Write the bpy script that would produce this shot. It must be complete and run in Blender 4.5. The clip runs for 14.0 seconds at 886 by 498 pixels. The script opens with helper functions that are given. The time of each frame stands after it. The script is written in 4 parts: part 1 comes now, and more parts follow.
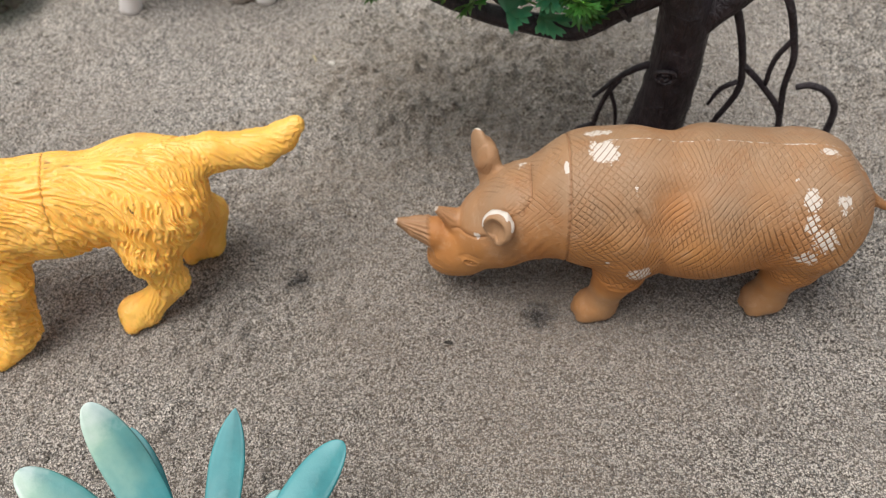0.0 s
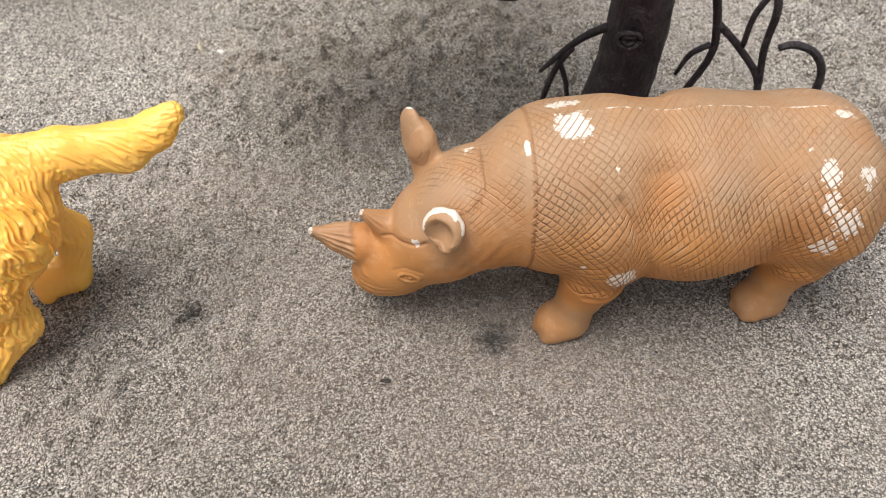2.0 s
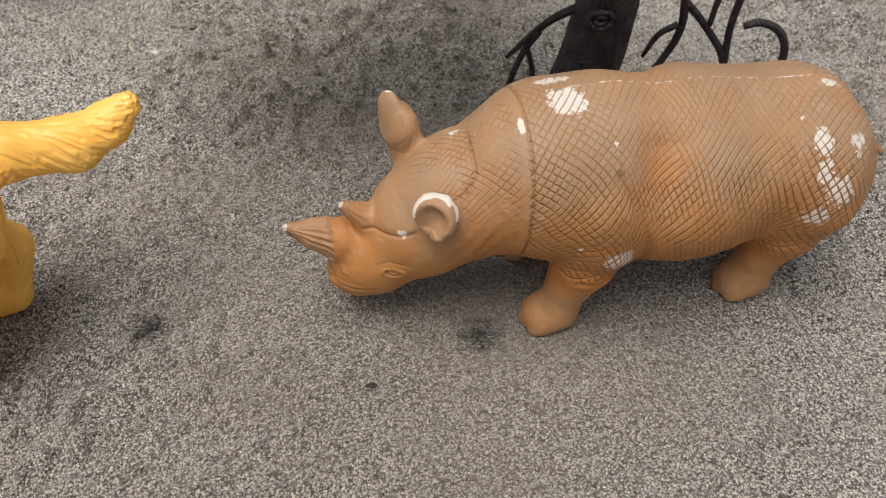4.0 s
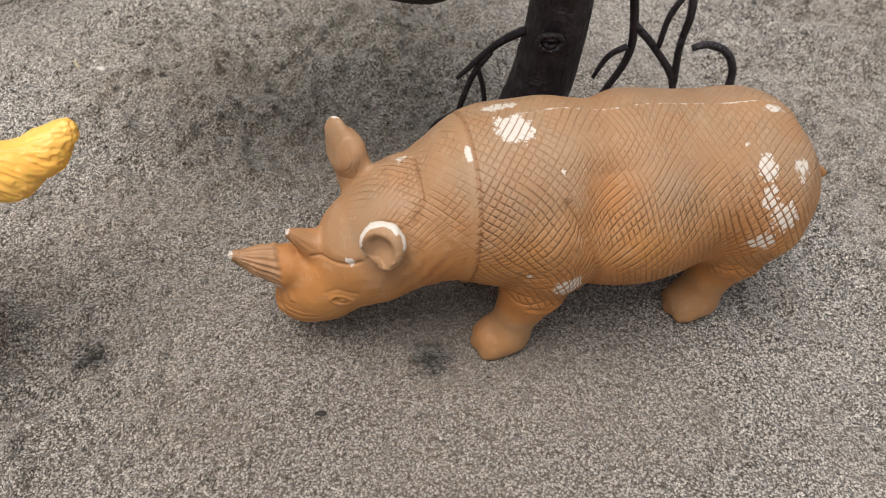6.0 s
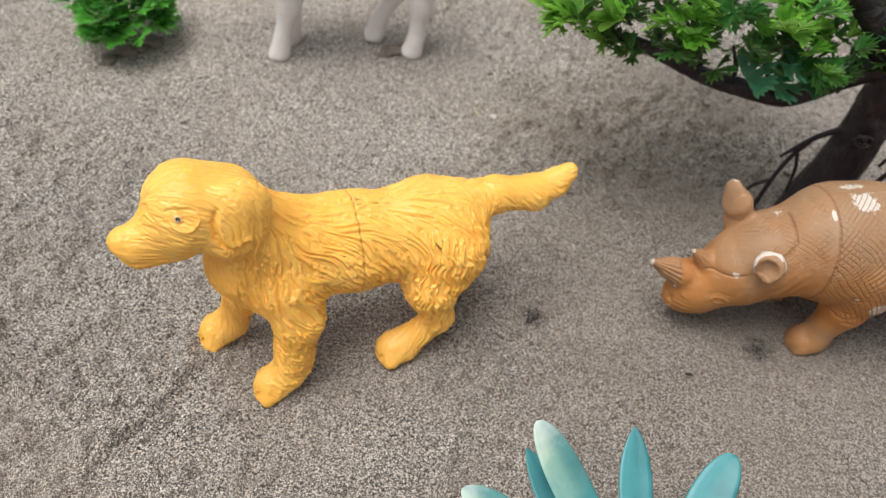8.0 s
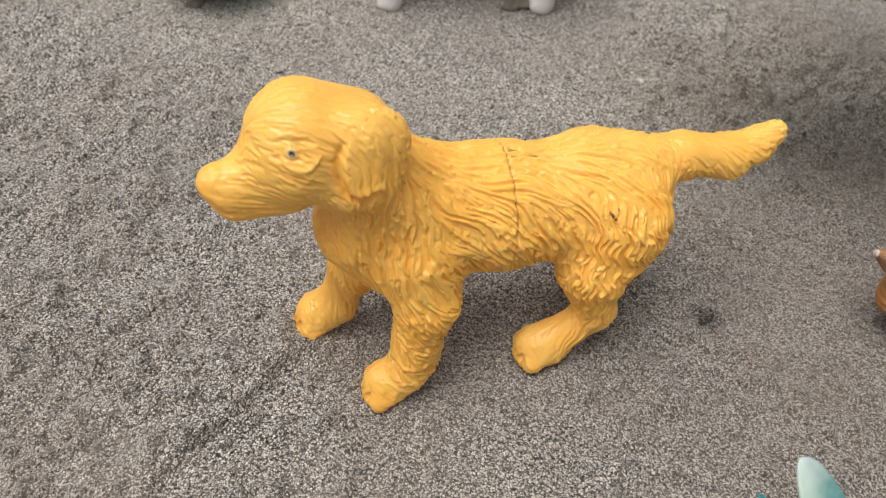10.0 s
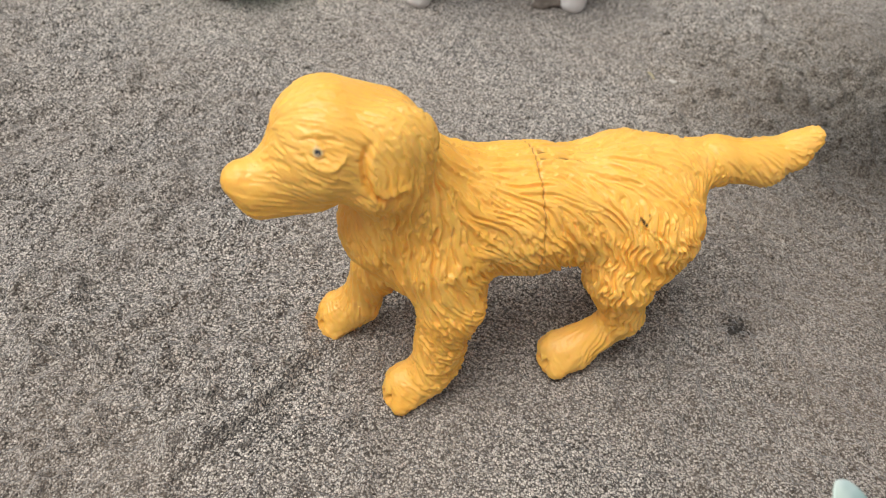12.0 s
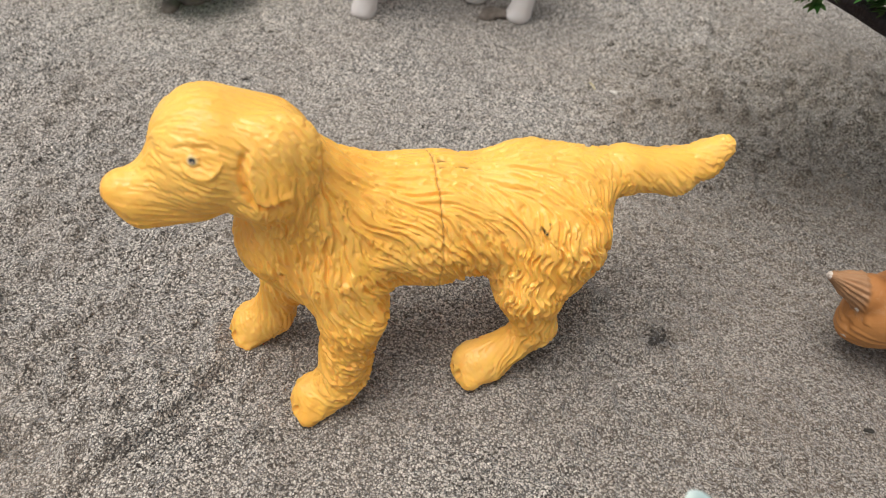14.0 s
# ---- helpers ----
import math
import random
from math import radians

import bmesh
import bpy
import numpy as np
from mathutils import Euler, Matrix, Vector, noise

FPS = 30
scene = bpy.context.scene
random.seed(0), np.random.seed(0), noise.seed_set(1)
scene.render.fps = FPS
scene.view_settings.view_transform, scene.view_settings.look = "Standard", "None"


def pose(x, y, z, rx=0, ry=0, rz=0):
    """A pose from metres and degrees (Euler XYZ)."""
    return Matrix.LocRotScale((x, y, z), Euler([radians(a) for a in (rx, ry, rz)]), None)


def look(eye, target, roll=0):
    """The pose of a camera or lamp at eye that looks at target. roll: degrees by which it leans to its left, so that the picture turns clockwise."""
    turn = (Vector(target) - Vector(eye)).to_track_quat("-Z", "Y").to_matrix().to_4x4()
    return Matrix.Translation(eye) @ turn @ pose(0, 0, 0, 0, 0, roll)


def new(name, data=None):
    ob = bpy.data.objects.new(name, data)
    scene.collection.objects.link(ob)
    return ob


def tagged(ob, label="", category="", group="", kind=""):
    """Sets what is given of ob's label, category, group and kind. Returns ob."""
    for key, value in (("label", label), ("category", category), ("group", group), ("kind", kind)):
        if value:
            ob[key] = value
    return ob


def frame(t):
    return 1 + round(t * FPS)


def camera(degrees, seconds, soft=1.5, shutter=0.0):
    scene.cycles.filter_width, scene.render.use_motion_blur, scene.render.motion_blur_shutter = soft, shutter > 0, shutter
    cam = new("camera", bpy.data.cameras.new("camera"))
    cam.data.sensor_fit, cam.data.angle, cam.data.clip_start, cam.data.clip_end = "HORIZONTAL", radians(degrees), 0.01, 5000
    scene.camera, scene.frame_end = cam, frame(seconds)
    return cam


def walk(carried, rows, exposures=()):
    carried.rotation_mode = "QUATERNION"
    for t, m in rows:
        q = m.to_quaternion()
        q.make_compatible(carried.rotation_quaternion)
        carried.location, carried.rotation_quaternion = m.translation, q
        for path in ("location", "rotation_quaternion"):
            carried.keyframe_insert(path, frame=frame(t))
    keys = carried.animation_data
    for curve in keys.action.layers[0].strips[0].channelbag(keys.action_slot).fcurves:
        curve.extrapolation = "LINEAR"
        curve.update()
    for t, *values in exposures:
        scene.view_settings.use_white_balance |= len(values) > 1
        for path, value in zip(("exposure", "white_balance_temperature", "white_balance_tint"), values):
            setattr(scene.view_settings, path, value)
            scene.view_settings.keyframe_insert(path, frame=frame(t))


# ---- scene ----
cam = camera(56.0, 14.0, soft=0.8)
cam.data.dof.use_dof, cam.data.dof.focus_distance, cam.data.dof.aperture_fstop = True, 0.222, 21.0
PATH = [
    (0, (0.103, 0.055, 0.253), (-0.225, 1.238, -1.326), -4.5),
    (0.5, (0.071, 0.059, 0.232), (-0.175, 1.299, -1.318), -1.3),
    (1, (0.071, 0.062, 0.241), (-0.107, 1.338, -1.289), 1.0),
    (1.5, (0.089, 0.066, 0.231), (-0.078, 1.334, -1.306), -0.1),
    (2, (0.089, 0.087, 0.205), (-0.036, 1.343, -1.347), -0.2),
    (2.5, (0.066, 0.096, 0.198), (0.032, 1.374, -1.341), 2.1),
    (3, (0.069, 0.09, 0.193), (0.101, 1.392, -1.325), 3.5),
    (3.2, (0.07, 0.089, 0.189), (0.115, 1.391, -1.328), 3.6),
    (5.3, (0.067, 0.088, 0.192), (0.221, 1.393, -1.316), 6.0),
    (5.5, (0.068, 0.088, 0.191), (0.228, 1.392, -1.317), 6.2),
    (6, (0.073, 0.094, 0.193), (0.249, 1.397, -1.314), 6.7),
    (6.5, (0.072, 0.095, 0.193), (0.255, 1.4, -1.311), 7.0),
    (7, (0.07, 0.088, 0.192), (0.258, 1.396, -1.31), 7.2),
    (7.1, (0.064, 0.082, 0.194), (0.257, 1.391, -1.305), 7.5),
    (7.2, (0.056, 0.075, 0.2), (0.234, 1.39, -1.296), 7.1),
    (7.3, (0.044, 0.061, 0.205), (0.225, 1.41, -1.259), 7.2),
    (7.4, (0.032, 0.057, 0.215), (0.183, 1.377, -1.28), 6.9),
    (7.5, (0.021, 0.049, 0.226), (0.131, 1.368, -1.273), 6.4),
    (7.6, (0.009, 0.042, 0.235), (0.092, 1.368, -1.26), 6.8),
    (7.7, (-0.001, 0.036, 0.245), (0.048, 1.363, -1.251), 7.4),
    (7.8, (-0.011, 0.028, 0.254), (0.004, 1.36, -1.238), 7.6),
    (7.9, (-0.024, 0.022, 0.261), (-0.033, 1.348, -1.236), 7.6),
    (8, (-0.038, 0.013, 0.261), (-0.046, 1.36, -1.218), 7.8),
    (8.2, (-0.057, 0.006, 0.259), (-0.086, 1.357, -1.215), 7.3),
    (8.5, (-0.072, 0.007, 0.253), (-0.121, 1.361, -1.218), 7.1),
    (8.7, (-0.076, 0.011, 0.244), (-0.144, 1.367, -1.224), 6.7),
    (10.8, (-0.062, 0.052, 0.198), (-0.23, 1.387, -1.282), 6.3),
    (11, (-0.062, 0.05, 0.198), (-0.236, 1.383, -1.284), 6.2),
    (11.5, (-0.065, 0.052, 0.201), (-0.252, 1.379, -1.284), 6.0),
    (12, (-0.068, 0.047, 0.202), (-0.264, 1.373, -1.282), 5.8),
    (12.5, (-0.06, 0.05, 0.206), (-0.27, 1.38, -1.272), 5.5),
    (13, (-0.049, 0.055, 0.21), (-0.267, 1.392, -1.262), 5.1),
    (13.5, (-0.047, 0.056, 0.204), (-0.264, 1.4, -1.261), 5.1),
    (13.8, (-0.043, 0.056, 0.205), (-0.261, 1.401, -1.259), 5.2),
    (14, (-0.042, 0.053, 0.202), (-0.258, 1.4, -1.261), 5.2),
]
walk(cam, [(t, look(eye, target, roll)) for t, eye, target, roll in PATH], [(0.0, 0.12), (0.5, 0.16), (1.2, 0.14), (2.0, 0.5), (3.0, 0.06), (5.5, 0.14), (7.0, 0.19), (8.0, 0.13), (8.7, 0.04), (10.8, -0.04), (12.5, -0.02), (14.0, 0.05)])

# ---- light ----
SUN_EL, SUN_AZ = 74.0, 236.0
world = bpy.data.worlds.new("world")
scene.world = world
world.use_nodes = True
wn, wl = world.node_tree.nodes, world.node_tree.links
sky = wn.new("ShaderNodeTexSky")
sky.sky_type, sky.sun_disc = "NISHITA", False
sky.sun_elevation, sky.sun_rotation = radians(SUN_EL), radians(SUN_AZ)
sky.air_density, sky.dust_density = 1.0, 4.0
grey = wn.new("ShaderNodeHueSaturation")
grey.inputs["Saturation"].default_value = 0.25
wl.new(sky.outputs[0], grey.inputs["Color"])
wl.new(grey.outputs[0], wn["Background"].inputs[0])
wn["Background"].inputs[1].default_value = 0.11

lamp = bpy.data.lights.new("sun", "SUN")
lamp.energy, lamp.angle, lamp.color = 2.45, radians(44), (1.0, 0.97, 0.93)
sun = new("sun", lamp)
se, sa = radians(SUN_EL), radians(SUN_AZ)
sun.matrix_world = look(Vector((math.sin(sa) * math.cos(se), math.cos(sa) * math.cos(se), math.sin(se))) * 3, (0, 0, 0))


# ---- materials ----
class Mat:
    """A small wrapper for building node materials."""

    def __init__(self, name, rough=0.6, spec=0.4):
        self.m = bpy.data.materials.new(name)
        self.m.use_nodes = True
        self.t = self.m.node_tree
        self.b = self.t.nodes["Principled BSDF"]
        self.b.inputs["Roughness"].default_value = rough
        self.b.inputs["Specular IOR Level"].default_value = spec

    def node(self, kind, **kw):
        n = self.t.nodes.new("ShaderNode" + kind)
        for k, v in kw.items():
            if k in n.inputs:
                self.put(n.inputs[k], v)
        return n

    def put(self, sock, v):
        if isinstance(v, bpy.types.NodeSocket):
            self.t.links.new(v, sock)
        else:
            sock.default_value = v

    def coord(self):
        return self.node("TexCoord").outputs["Object"]

    def attr(self, name):
        n = self.node("Attribute")
        n.attribute_name = name
        return n

    def noise(self, scale, detail=4.0, rough=0.55, vec=None, dist=0.0):
        n = self.node("TexNoise", Scale=scale, Detail=detail, Roughness=rough, Distortion=dist)
        self.put(n.inputs["Vector"], vec or self.coord())
        return n.outputs["Fac"]

    def voro(self, scale, feature="F1", vec=None):
        n = self.node("TexVoronoi", Scale=scale)
        n.feature = feature
        self.put(n.inputs["Vector"], vec or self.coord())
        return n

    def ramp(self, fac, stops, mode="LINEAR"):
        n = self.node("ValToRGB")
        n.color_ramp.interpolation = mode
        els = n.color_ramp.elements
        while len(els) < len(stops):
            els.new(0.5)
        for e, (p, c) in zip(els, stops):
            e.position = p
            e.color = (*c, 1) if isinstance(c, tuple) else (c, c, c, 1)
        self.put(n.inputs[0], fac)
        return n.outputs[0]

    def math(self, op, a, b=0.0, c=0.0, clamp=False):
        n = self.node("Math")
        n.operation, n.use_clamp = op, clamp
        for s, v in zip(n.inputs, (a, b, c)):
            self.put(s, v)
        return n.outputs[0]

    def mix(self, fac, a, b, mode="MIX"):
        n = self.node("MixRGB")
        n.blend_type = mode
        for s, v in zip(n.inputs, (fac, a, b)):
            self.put(s, (*v, 1) if isinstance(v, tuple) and len(v) == 3 else v)
        return n.outputs[0]

    def bump(self, height, dist, strength=1.0, under=None):
        n = self.node("Bump", Height=height, Distance=dist, Strength=strength)
        if under:
            self.put(n.inputs["Normal"], under)
        return n.outputs[0]

    def done(self, color=None, normal=None, rough=None):
        for s, v in (("Base Color", color), ("Normal", normal), ("Roughness", rough)):
            if v is not None:
                self.put(self.b.inputs[s], (*v, 1) if isinstance(v, tuple) and len(v) == 3 else v)
        return self.m


def sand_material():
    m = Mat("sand", 0.95, 0.15)
    m.b.inputs["Sheen Weight"].default_value = 0.3
    m.b.inputs["Sheen Roughness"].default_value = 0.5
    grain = m.voro(1650.0)
    r1 = m.node("SeparateColor", Color=grain.outputs["Color"]).outputs[0]
    base = m.ramp(r1, [(0.0, (0.275, 0.245, 0.21)), (0.25, (0.47, 0.43, 0.38)), (0.7, (0.575, 0.53, 0.475)), (1.0, (0.68, 0.635, 0.575))])
    gap = m.math("ADD", grain.outputs["Distance"], m.math("MULTIPLY", m.noise(1100.0, 2.0), 0.35))
    base = m.mix(m.ramp(gap, [(0.6, 0.0), (0.82, 0.85)]), base, (0.03, 0.026, 0.023))
    clump = m.noise(1000.0, 2.0, 0.55)
    base = m.mix(1.0, base, m.ramp(clump, [(0.37, (0.07, 0.066, 0.062)), (0.47, (1.02, 1.02, 1.02)), (0.7, (1.3, 1.3, 1.31))]), "MULTIPLY")
    pebble = m.voro(1050.0)
    r2 = m.node("SeparateColor", Color=pebble.outputs["Color"]).outputs[1]
    base = m.mix(1.0, base, m.ramp(r2, [(0.0, 0.8), (0.35, 0.96), (0.75, 1.06), (1.0, 1.16)]), "MULTIPLY")
    pits = m.noise(190.0, 4.0, 0.6)
    base = m.mix(m.ramp(pits, [(0.3, 0.65), (0.41, 0.0)]), base, (0.09, 0.078, 0.066))
    tone = m.noise(14.0, 4.0)
    base = m.mix(m.ramp(tone, [(0.38, 0.0), (0.68, 0.42)]), base, (0.27, 0.22, 0.175))
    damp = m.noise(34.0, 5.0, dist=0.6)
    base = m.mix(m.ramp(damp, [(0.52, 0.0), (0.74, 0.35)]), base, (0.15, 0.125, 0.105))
    base = m.mix(1.0, base, m.ramp(m.noise(6.0, 3.0), [(0.35, (0.98, 0.98, 0.98)), (0.65, (1.16, 1.15, 1.14))]), "MULTIPLY")
    # browner ground, with the shade round the rhinoceros and under the tree painted in
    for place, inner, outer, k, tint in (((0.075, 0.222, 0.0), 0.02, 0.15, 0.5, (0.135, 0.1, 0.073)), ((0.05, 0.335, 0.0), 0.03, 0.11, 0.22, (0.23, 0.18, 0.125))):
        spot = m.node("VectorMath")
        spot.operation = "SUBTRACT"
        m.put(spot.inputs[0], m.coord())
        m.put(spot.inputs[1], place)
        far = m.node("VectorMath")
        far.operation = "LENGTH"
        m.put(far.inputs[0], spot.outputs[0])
        brown_shade = m.math("ADD", far.outputs["Value"], m.math("MULTIPLY", m.math("SUBTRACT", m.noise(16.0, 4.0), 0.5), 0.12))
        base = m.mix(m.ramp(brown_shade, [(inner, k), (outer, 0.0)]), base, tint)
    for cx, cy, r in ((0.0, 0.2205, 0.005), (0.0905, 0.2205, 0.006)):
        off = m.node("VectorMath")
        off.operation = "SUBTRACT"
        m.put(off.inputs[0], m.coord())
        m.put(off.inputs[1], (cx, cy, 0.0))
        rad = m.node("VectorMath")
        rad.operation = "LENGTH"
        m.put(rad.inputs[0], off.outputs[0])
        soot = m.math("ADD", rad.outputs["Value"], m.math("MULTIPLY", m.math("SUBTRACT", m.noise(420.0, 4.0, 0.65), 0.5), r * 2.2))
        base = m.mix(m.ramp(soot, [(r * 0.5, 0.95), (r * 0.95, 0.0)]), base, (0.022, 0.019, 0.017))
    # a paler stretch behind the dog
    spot = m.node("VectorMath")
    spot.operation = "SUBTRACT"
    m.put(spot.inputs[0], m.coord())
    m.put(spot.inputs[1], (-0.17, 0.47, 0.0))
    far = m.node("VectorMath")
    far.operation = "LENGTH"
    m.put(far.inputs[0], spot.outputs[0])
    away = far.outputs["Value"]
    pale_reach = m.math("ADD", away, m.math("MULTIPLY", m.math("SUBTRACT", m.noise(11.0, 4.0), 0.5), 0.16))
    base = m.mix(1.0, base, m.ramp(pale_reach, [(0.06, 1.3), (0.3, 1.0)]), "MULTIPLY")
    base = m.mix(1.0, base, (1.0, 0.988, 0.97), "MULTIPLY")
    n1 = m.bump(m.math("SUBTRACT", 1.0, grain.outputs["Distance"]), 0.0006, 1.0)
    n2 = m.bump(m.noise(260.0, 4.0, 0.6), 0.004, 0.85, n1)
    return m.done(base, n2)


def grain_material():
    m = Mat("loose_grain", 0.9, 0.2)
    rnd = m.node("NewGeometry").outputs["Random Per Island"]
    c = m.ramp(rnd, [(0.0, (0.03, 0.026, 0.023)), (0.35, (0.15, 0.13, 0.115)), (0.85, (0.33, 0.3, 0.27)), (1.0, (0.5, 0.46, 0.42))])
    return m.done(m.mix(m.ramp(m.noise(900.0), [(0.4, 0.0), (0.8, 0.5)]), c, (0.2, 0.17, 0.15)))


def dog_material():
    m = Mat("yellow_plastic", 0.42, 0.45)
    c = m.mix(m.ramp(m.noise(60.0, 3.0), [(0.35, 0.0), (0.7, 1.0)]), (0.965, 0.495, 0.085), (0.975, 0.55, 0.125))
    dirt = m.ramp(m.noise(240.0, 5.0, 0.7), [(0.70, 0.0), (0.76, 0.7)])
    c = m.mix(m.math("MULTIPLY", dirt, m.attr("groove").outputs["Fac"]), c, (0.3, 0.16, 0.04))
    c = m.mix(m.attr("seam_crease").outputs["Fac"], c, (0.3, 0.14, 0.03))
    c = m.mix(m.attr("fleck").outputs["Fac"], c, (0.05, 0.03, 0.01))
    c = m.mix(m.attr("eye").outputs["Fac"], c, (0.78, 0.62, 0.36))
    c = m.mix(m.attr("pupil").outputs["Fac"], c, (0.03, 0.035, 0.04))
    m.b.inputs["Subsurface Weight"].default_value = 0.32
    m.b.inputs["Subsurface Radius"].default_value = (0.003, 0.0016, 0.0005)
    m.b.inputs["Subsurface Scale"].default_value = 0.17
    n = m.bump(m.noise(700.0, 3.0), 0.0003, 0.3)
    return m.done(c, n, m.ramp(m.noise(90.0), [(0.3, 0.3), (0.7, 0.43)]))


def rhino_material():
    m = Mat("brown_rubber", 0.5, 0.4)
    h = None
    for key, scale in (("rows_up", 47.0), ("rows_down", 55.0)):
        u = m.math("ADD", m.attr(key).outputs["Fac"], m.math("MULTIPLY", m.noise(330.0, 2.0), 0.22))
        d = m.math("ABSOLUTE", m.math("SUBTRACT", m.math("FRACT", u), 0.5))
        faint = m.ramp(m.noise(scale * 2.2, 3.0), [(0.34, 0.12), (0.58, 1.0)])
        line = m.math("SUBTRACT", 1.0, m.math("MULTIPLY", faint, m.ramp(d, [(0.0, 1.0), (0.05, 0.7), (0.11, 0.2), (0.26, 0.0)])))
        h = line if h is None else m.math("MULTIPLY", h, line)
    mask = m.attr("hatch").outputs["Fac"]
    height = m.math("ADD", m.math("MULTIPLY", h, mask), m.math("SUBTRACT", 1.0, mask))
    tone = m.noise(38.0, 4.0)
    c = m.mix(m.ramp(tone, [(0.35, 0.0), (0.68, 1.0)]), (0.42, 0.17, 0.047), (0.46, 0.21, 0.065))
    # greyer tan: sky sheen on the upper hide put into colour, plus dust
    c = m.mix(m.attr("dust_sheen").outputs["Fac"], c, (0.345, 0.21, 0.118))
    c = m.mix(m.attr("orange").outputs["Fac"], c, (0.5, 0.185, 0.04))
    scuff = m.noise(230.0, 6.0, 0.7, dist=0.8)
    c = m.mix(m.ramp(scuff, [(0.55, 0.0), (0.75, 0.35)]), c, (0.6, 0.42, 0.28))
    c = m.mix(m.ramp(m.noise(95.0, 5.0, 0.65), [(0.5, 0.0), (0.75, 0.4)]), c, (0.36, 0.14, 0.04))
    # the engraved lines are also drawn darker in the colour
    line_dark = m.math("MULTIPLY", m.math("SUBTRACT", 1.0, h), mask)
    c = m.mix(m.math("MULTIPLY", line_dark, 0.23), c, (0.27, 0.11, 0.035))
    chip = m.math("ADD", m.attr("worn").outputs["Fac"], m.math("MULTIPLY", m.math("SUBTRACT", m.noise(520.0, 4.0, 0.65), 0.5), 1.5))
    chip = m.math("MULTIPLY", m.ramp(chip, [(0.42, 0.0), (0.52, 1.0)]), m.math("MAXIMUM", m.ramp(height, [(0.6, 0.0), (0.9, 1.0)]), m.attr("rim").outputs["Fac"]))
    c = m.mix(m.math("MULTIPLY", chip, 0.92), c, (0.68, 0.61, 0.54))
    c = m.mix(m.attr("seam_crease").outputs["Fac"], c, (0.27, 0.12, 0.05))
    n1 = m.bump(height, 0.0006, 0.85)
    n2 = m.bump(m.noise(600.0, 4.0), 0.0004, 0.4, n1)
    return m.done(c, n2, m.ramp(m.noise(120.0), [(0.3, 0.46), (0.7, 0.62)]))


def white_material():
    m = Mat("white_plastic", 0.4, 0.45)
    c = m.mix(m.ramp(m.noise(80.0, 4.0), [(0.4, 0.0), (0.75, 1.0)]), (0.8, 0.77, 0.75), (0.74, 0.66, 0.63))
    c = m.mix(m.attr("spot").outputs["Fac"], c, (0.05, 0.045, 0.045))
    return m.done(c, m.bump(m.noise(300.0), 0.0004, 0.3))


def bark_material():
    m = Mat("black_plastic_bark", 0.42, 0.5)
    c = m.mix(m.ramp(m.noise(160.0, 6.0, 0.65), [(0.45, 0.0), (0.75, 1.0)]), (0.017, 0.0115, 0.0145), (0.05, 0.037, 0.042))
    streak = m.node("Mapping", Scale=(900.0, 900.0, 120.0))
    m.put(streak.inputs["Vector"], m.coord())
    h = m.noise(1.0, 4.0, 0.6, streak.outputs[0])
    knots = m.bump(m.noise(130.0, 4.0, 0.6, dist=1.0), 0.004, 0.6)
    return m.done(c, m.bump(h, 0.0014, 0.8, knots), m.ramp(h, [(0.3, 0.32), (0.7, 0.6)]))


def leaf_material(name, dark, light, rough=0.45):
    m = Mat(name, rough, 0.4)
    rnd = m.node("ObjectInfo").outputs["Random"]
    c = m.mix(rnd, dark, light)
    c = m.mix(m.ramp(m.noise(260.0, 3.0), [(0.35, 0.0), (0.7, 0.6)]), c, tuple(v * 0.6 for v in dark))
    # thin plastic lets part of the light through
    glow = m.node("BsdfTranslucent", Color=m.mix(0.35, c, (0.75, 0.85, 0.45)))
    both = m.node("MixShader", Fac=0.42)
    m.t.links.new(m.b.outputs[0], both.inputs[1])
    m.t.links.new(glow.outputs[0], both.inputs[2])
    m.t.links.new(both.outputs[0], m.t.nodes["Material Output"].inputs["Surface"])
    return m.done(c, m.bump(m.noise(500.0), 0.0003, 0.4))


def succulent_material():
    m = Mat("turquoise_leaf", 0.38, 0.4)
    tip = m.attr("tip").outputs["Fac"]
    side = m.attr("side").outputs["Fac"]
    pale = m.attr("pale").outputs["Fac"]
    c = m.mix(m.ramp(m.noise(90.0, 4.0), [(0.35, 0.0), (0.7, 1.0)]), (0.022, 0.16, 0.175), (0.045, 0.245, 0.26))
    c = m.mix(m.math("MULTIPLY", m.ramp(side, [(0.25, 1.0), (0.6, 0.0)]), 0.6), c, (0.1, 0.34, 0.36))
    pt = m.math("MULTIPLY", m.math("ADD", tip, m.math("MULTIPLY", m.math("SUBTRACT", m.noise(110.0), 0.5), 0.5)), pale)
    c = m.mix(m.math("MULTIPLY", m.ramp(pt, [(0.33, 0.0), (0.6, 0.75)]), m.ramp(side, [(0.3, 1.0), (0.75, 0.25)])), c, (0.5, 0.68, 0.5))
    c = m.mix(m.ramp(pt, [(0.55, 0.0), (0.78, 1.0)]), c, (0.74, 0.78, 0.76))
    return m.done(c, m.bump(m.noise(420.0), 0.0004, 0.35))


def plain_material(name, a, b, scale=300.0, rough=0.85):
    m = Mat(name, rough, 0.25)
    return m.done(m.mix(m.ramp(m.noise(scale, 4.0), [(0.35, 0.0), (0.7, 1.0)]), a, b), m.bump(m.noise(scale * 2), 0.0008, 0.7))


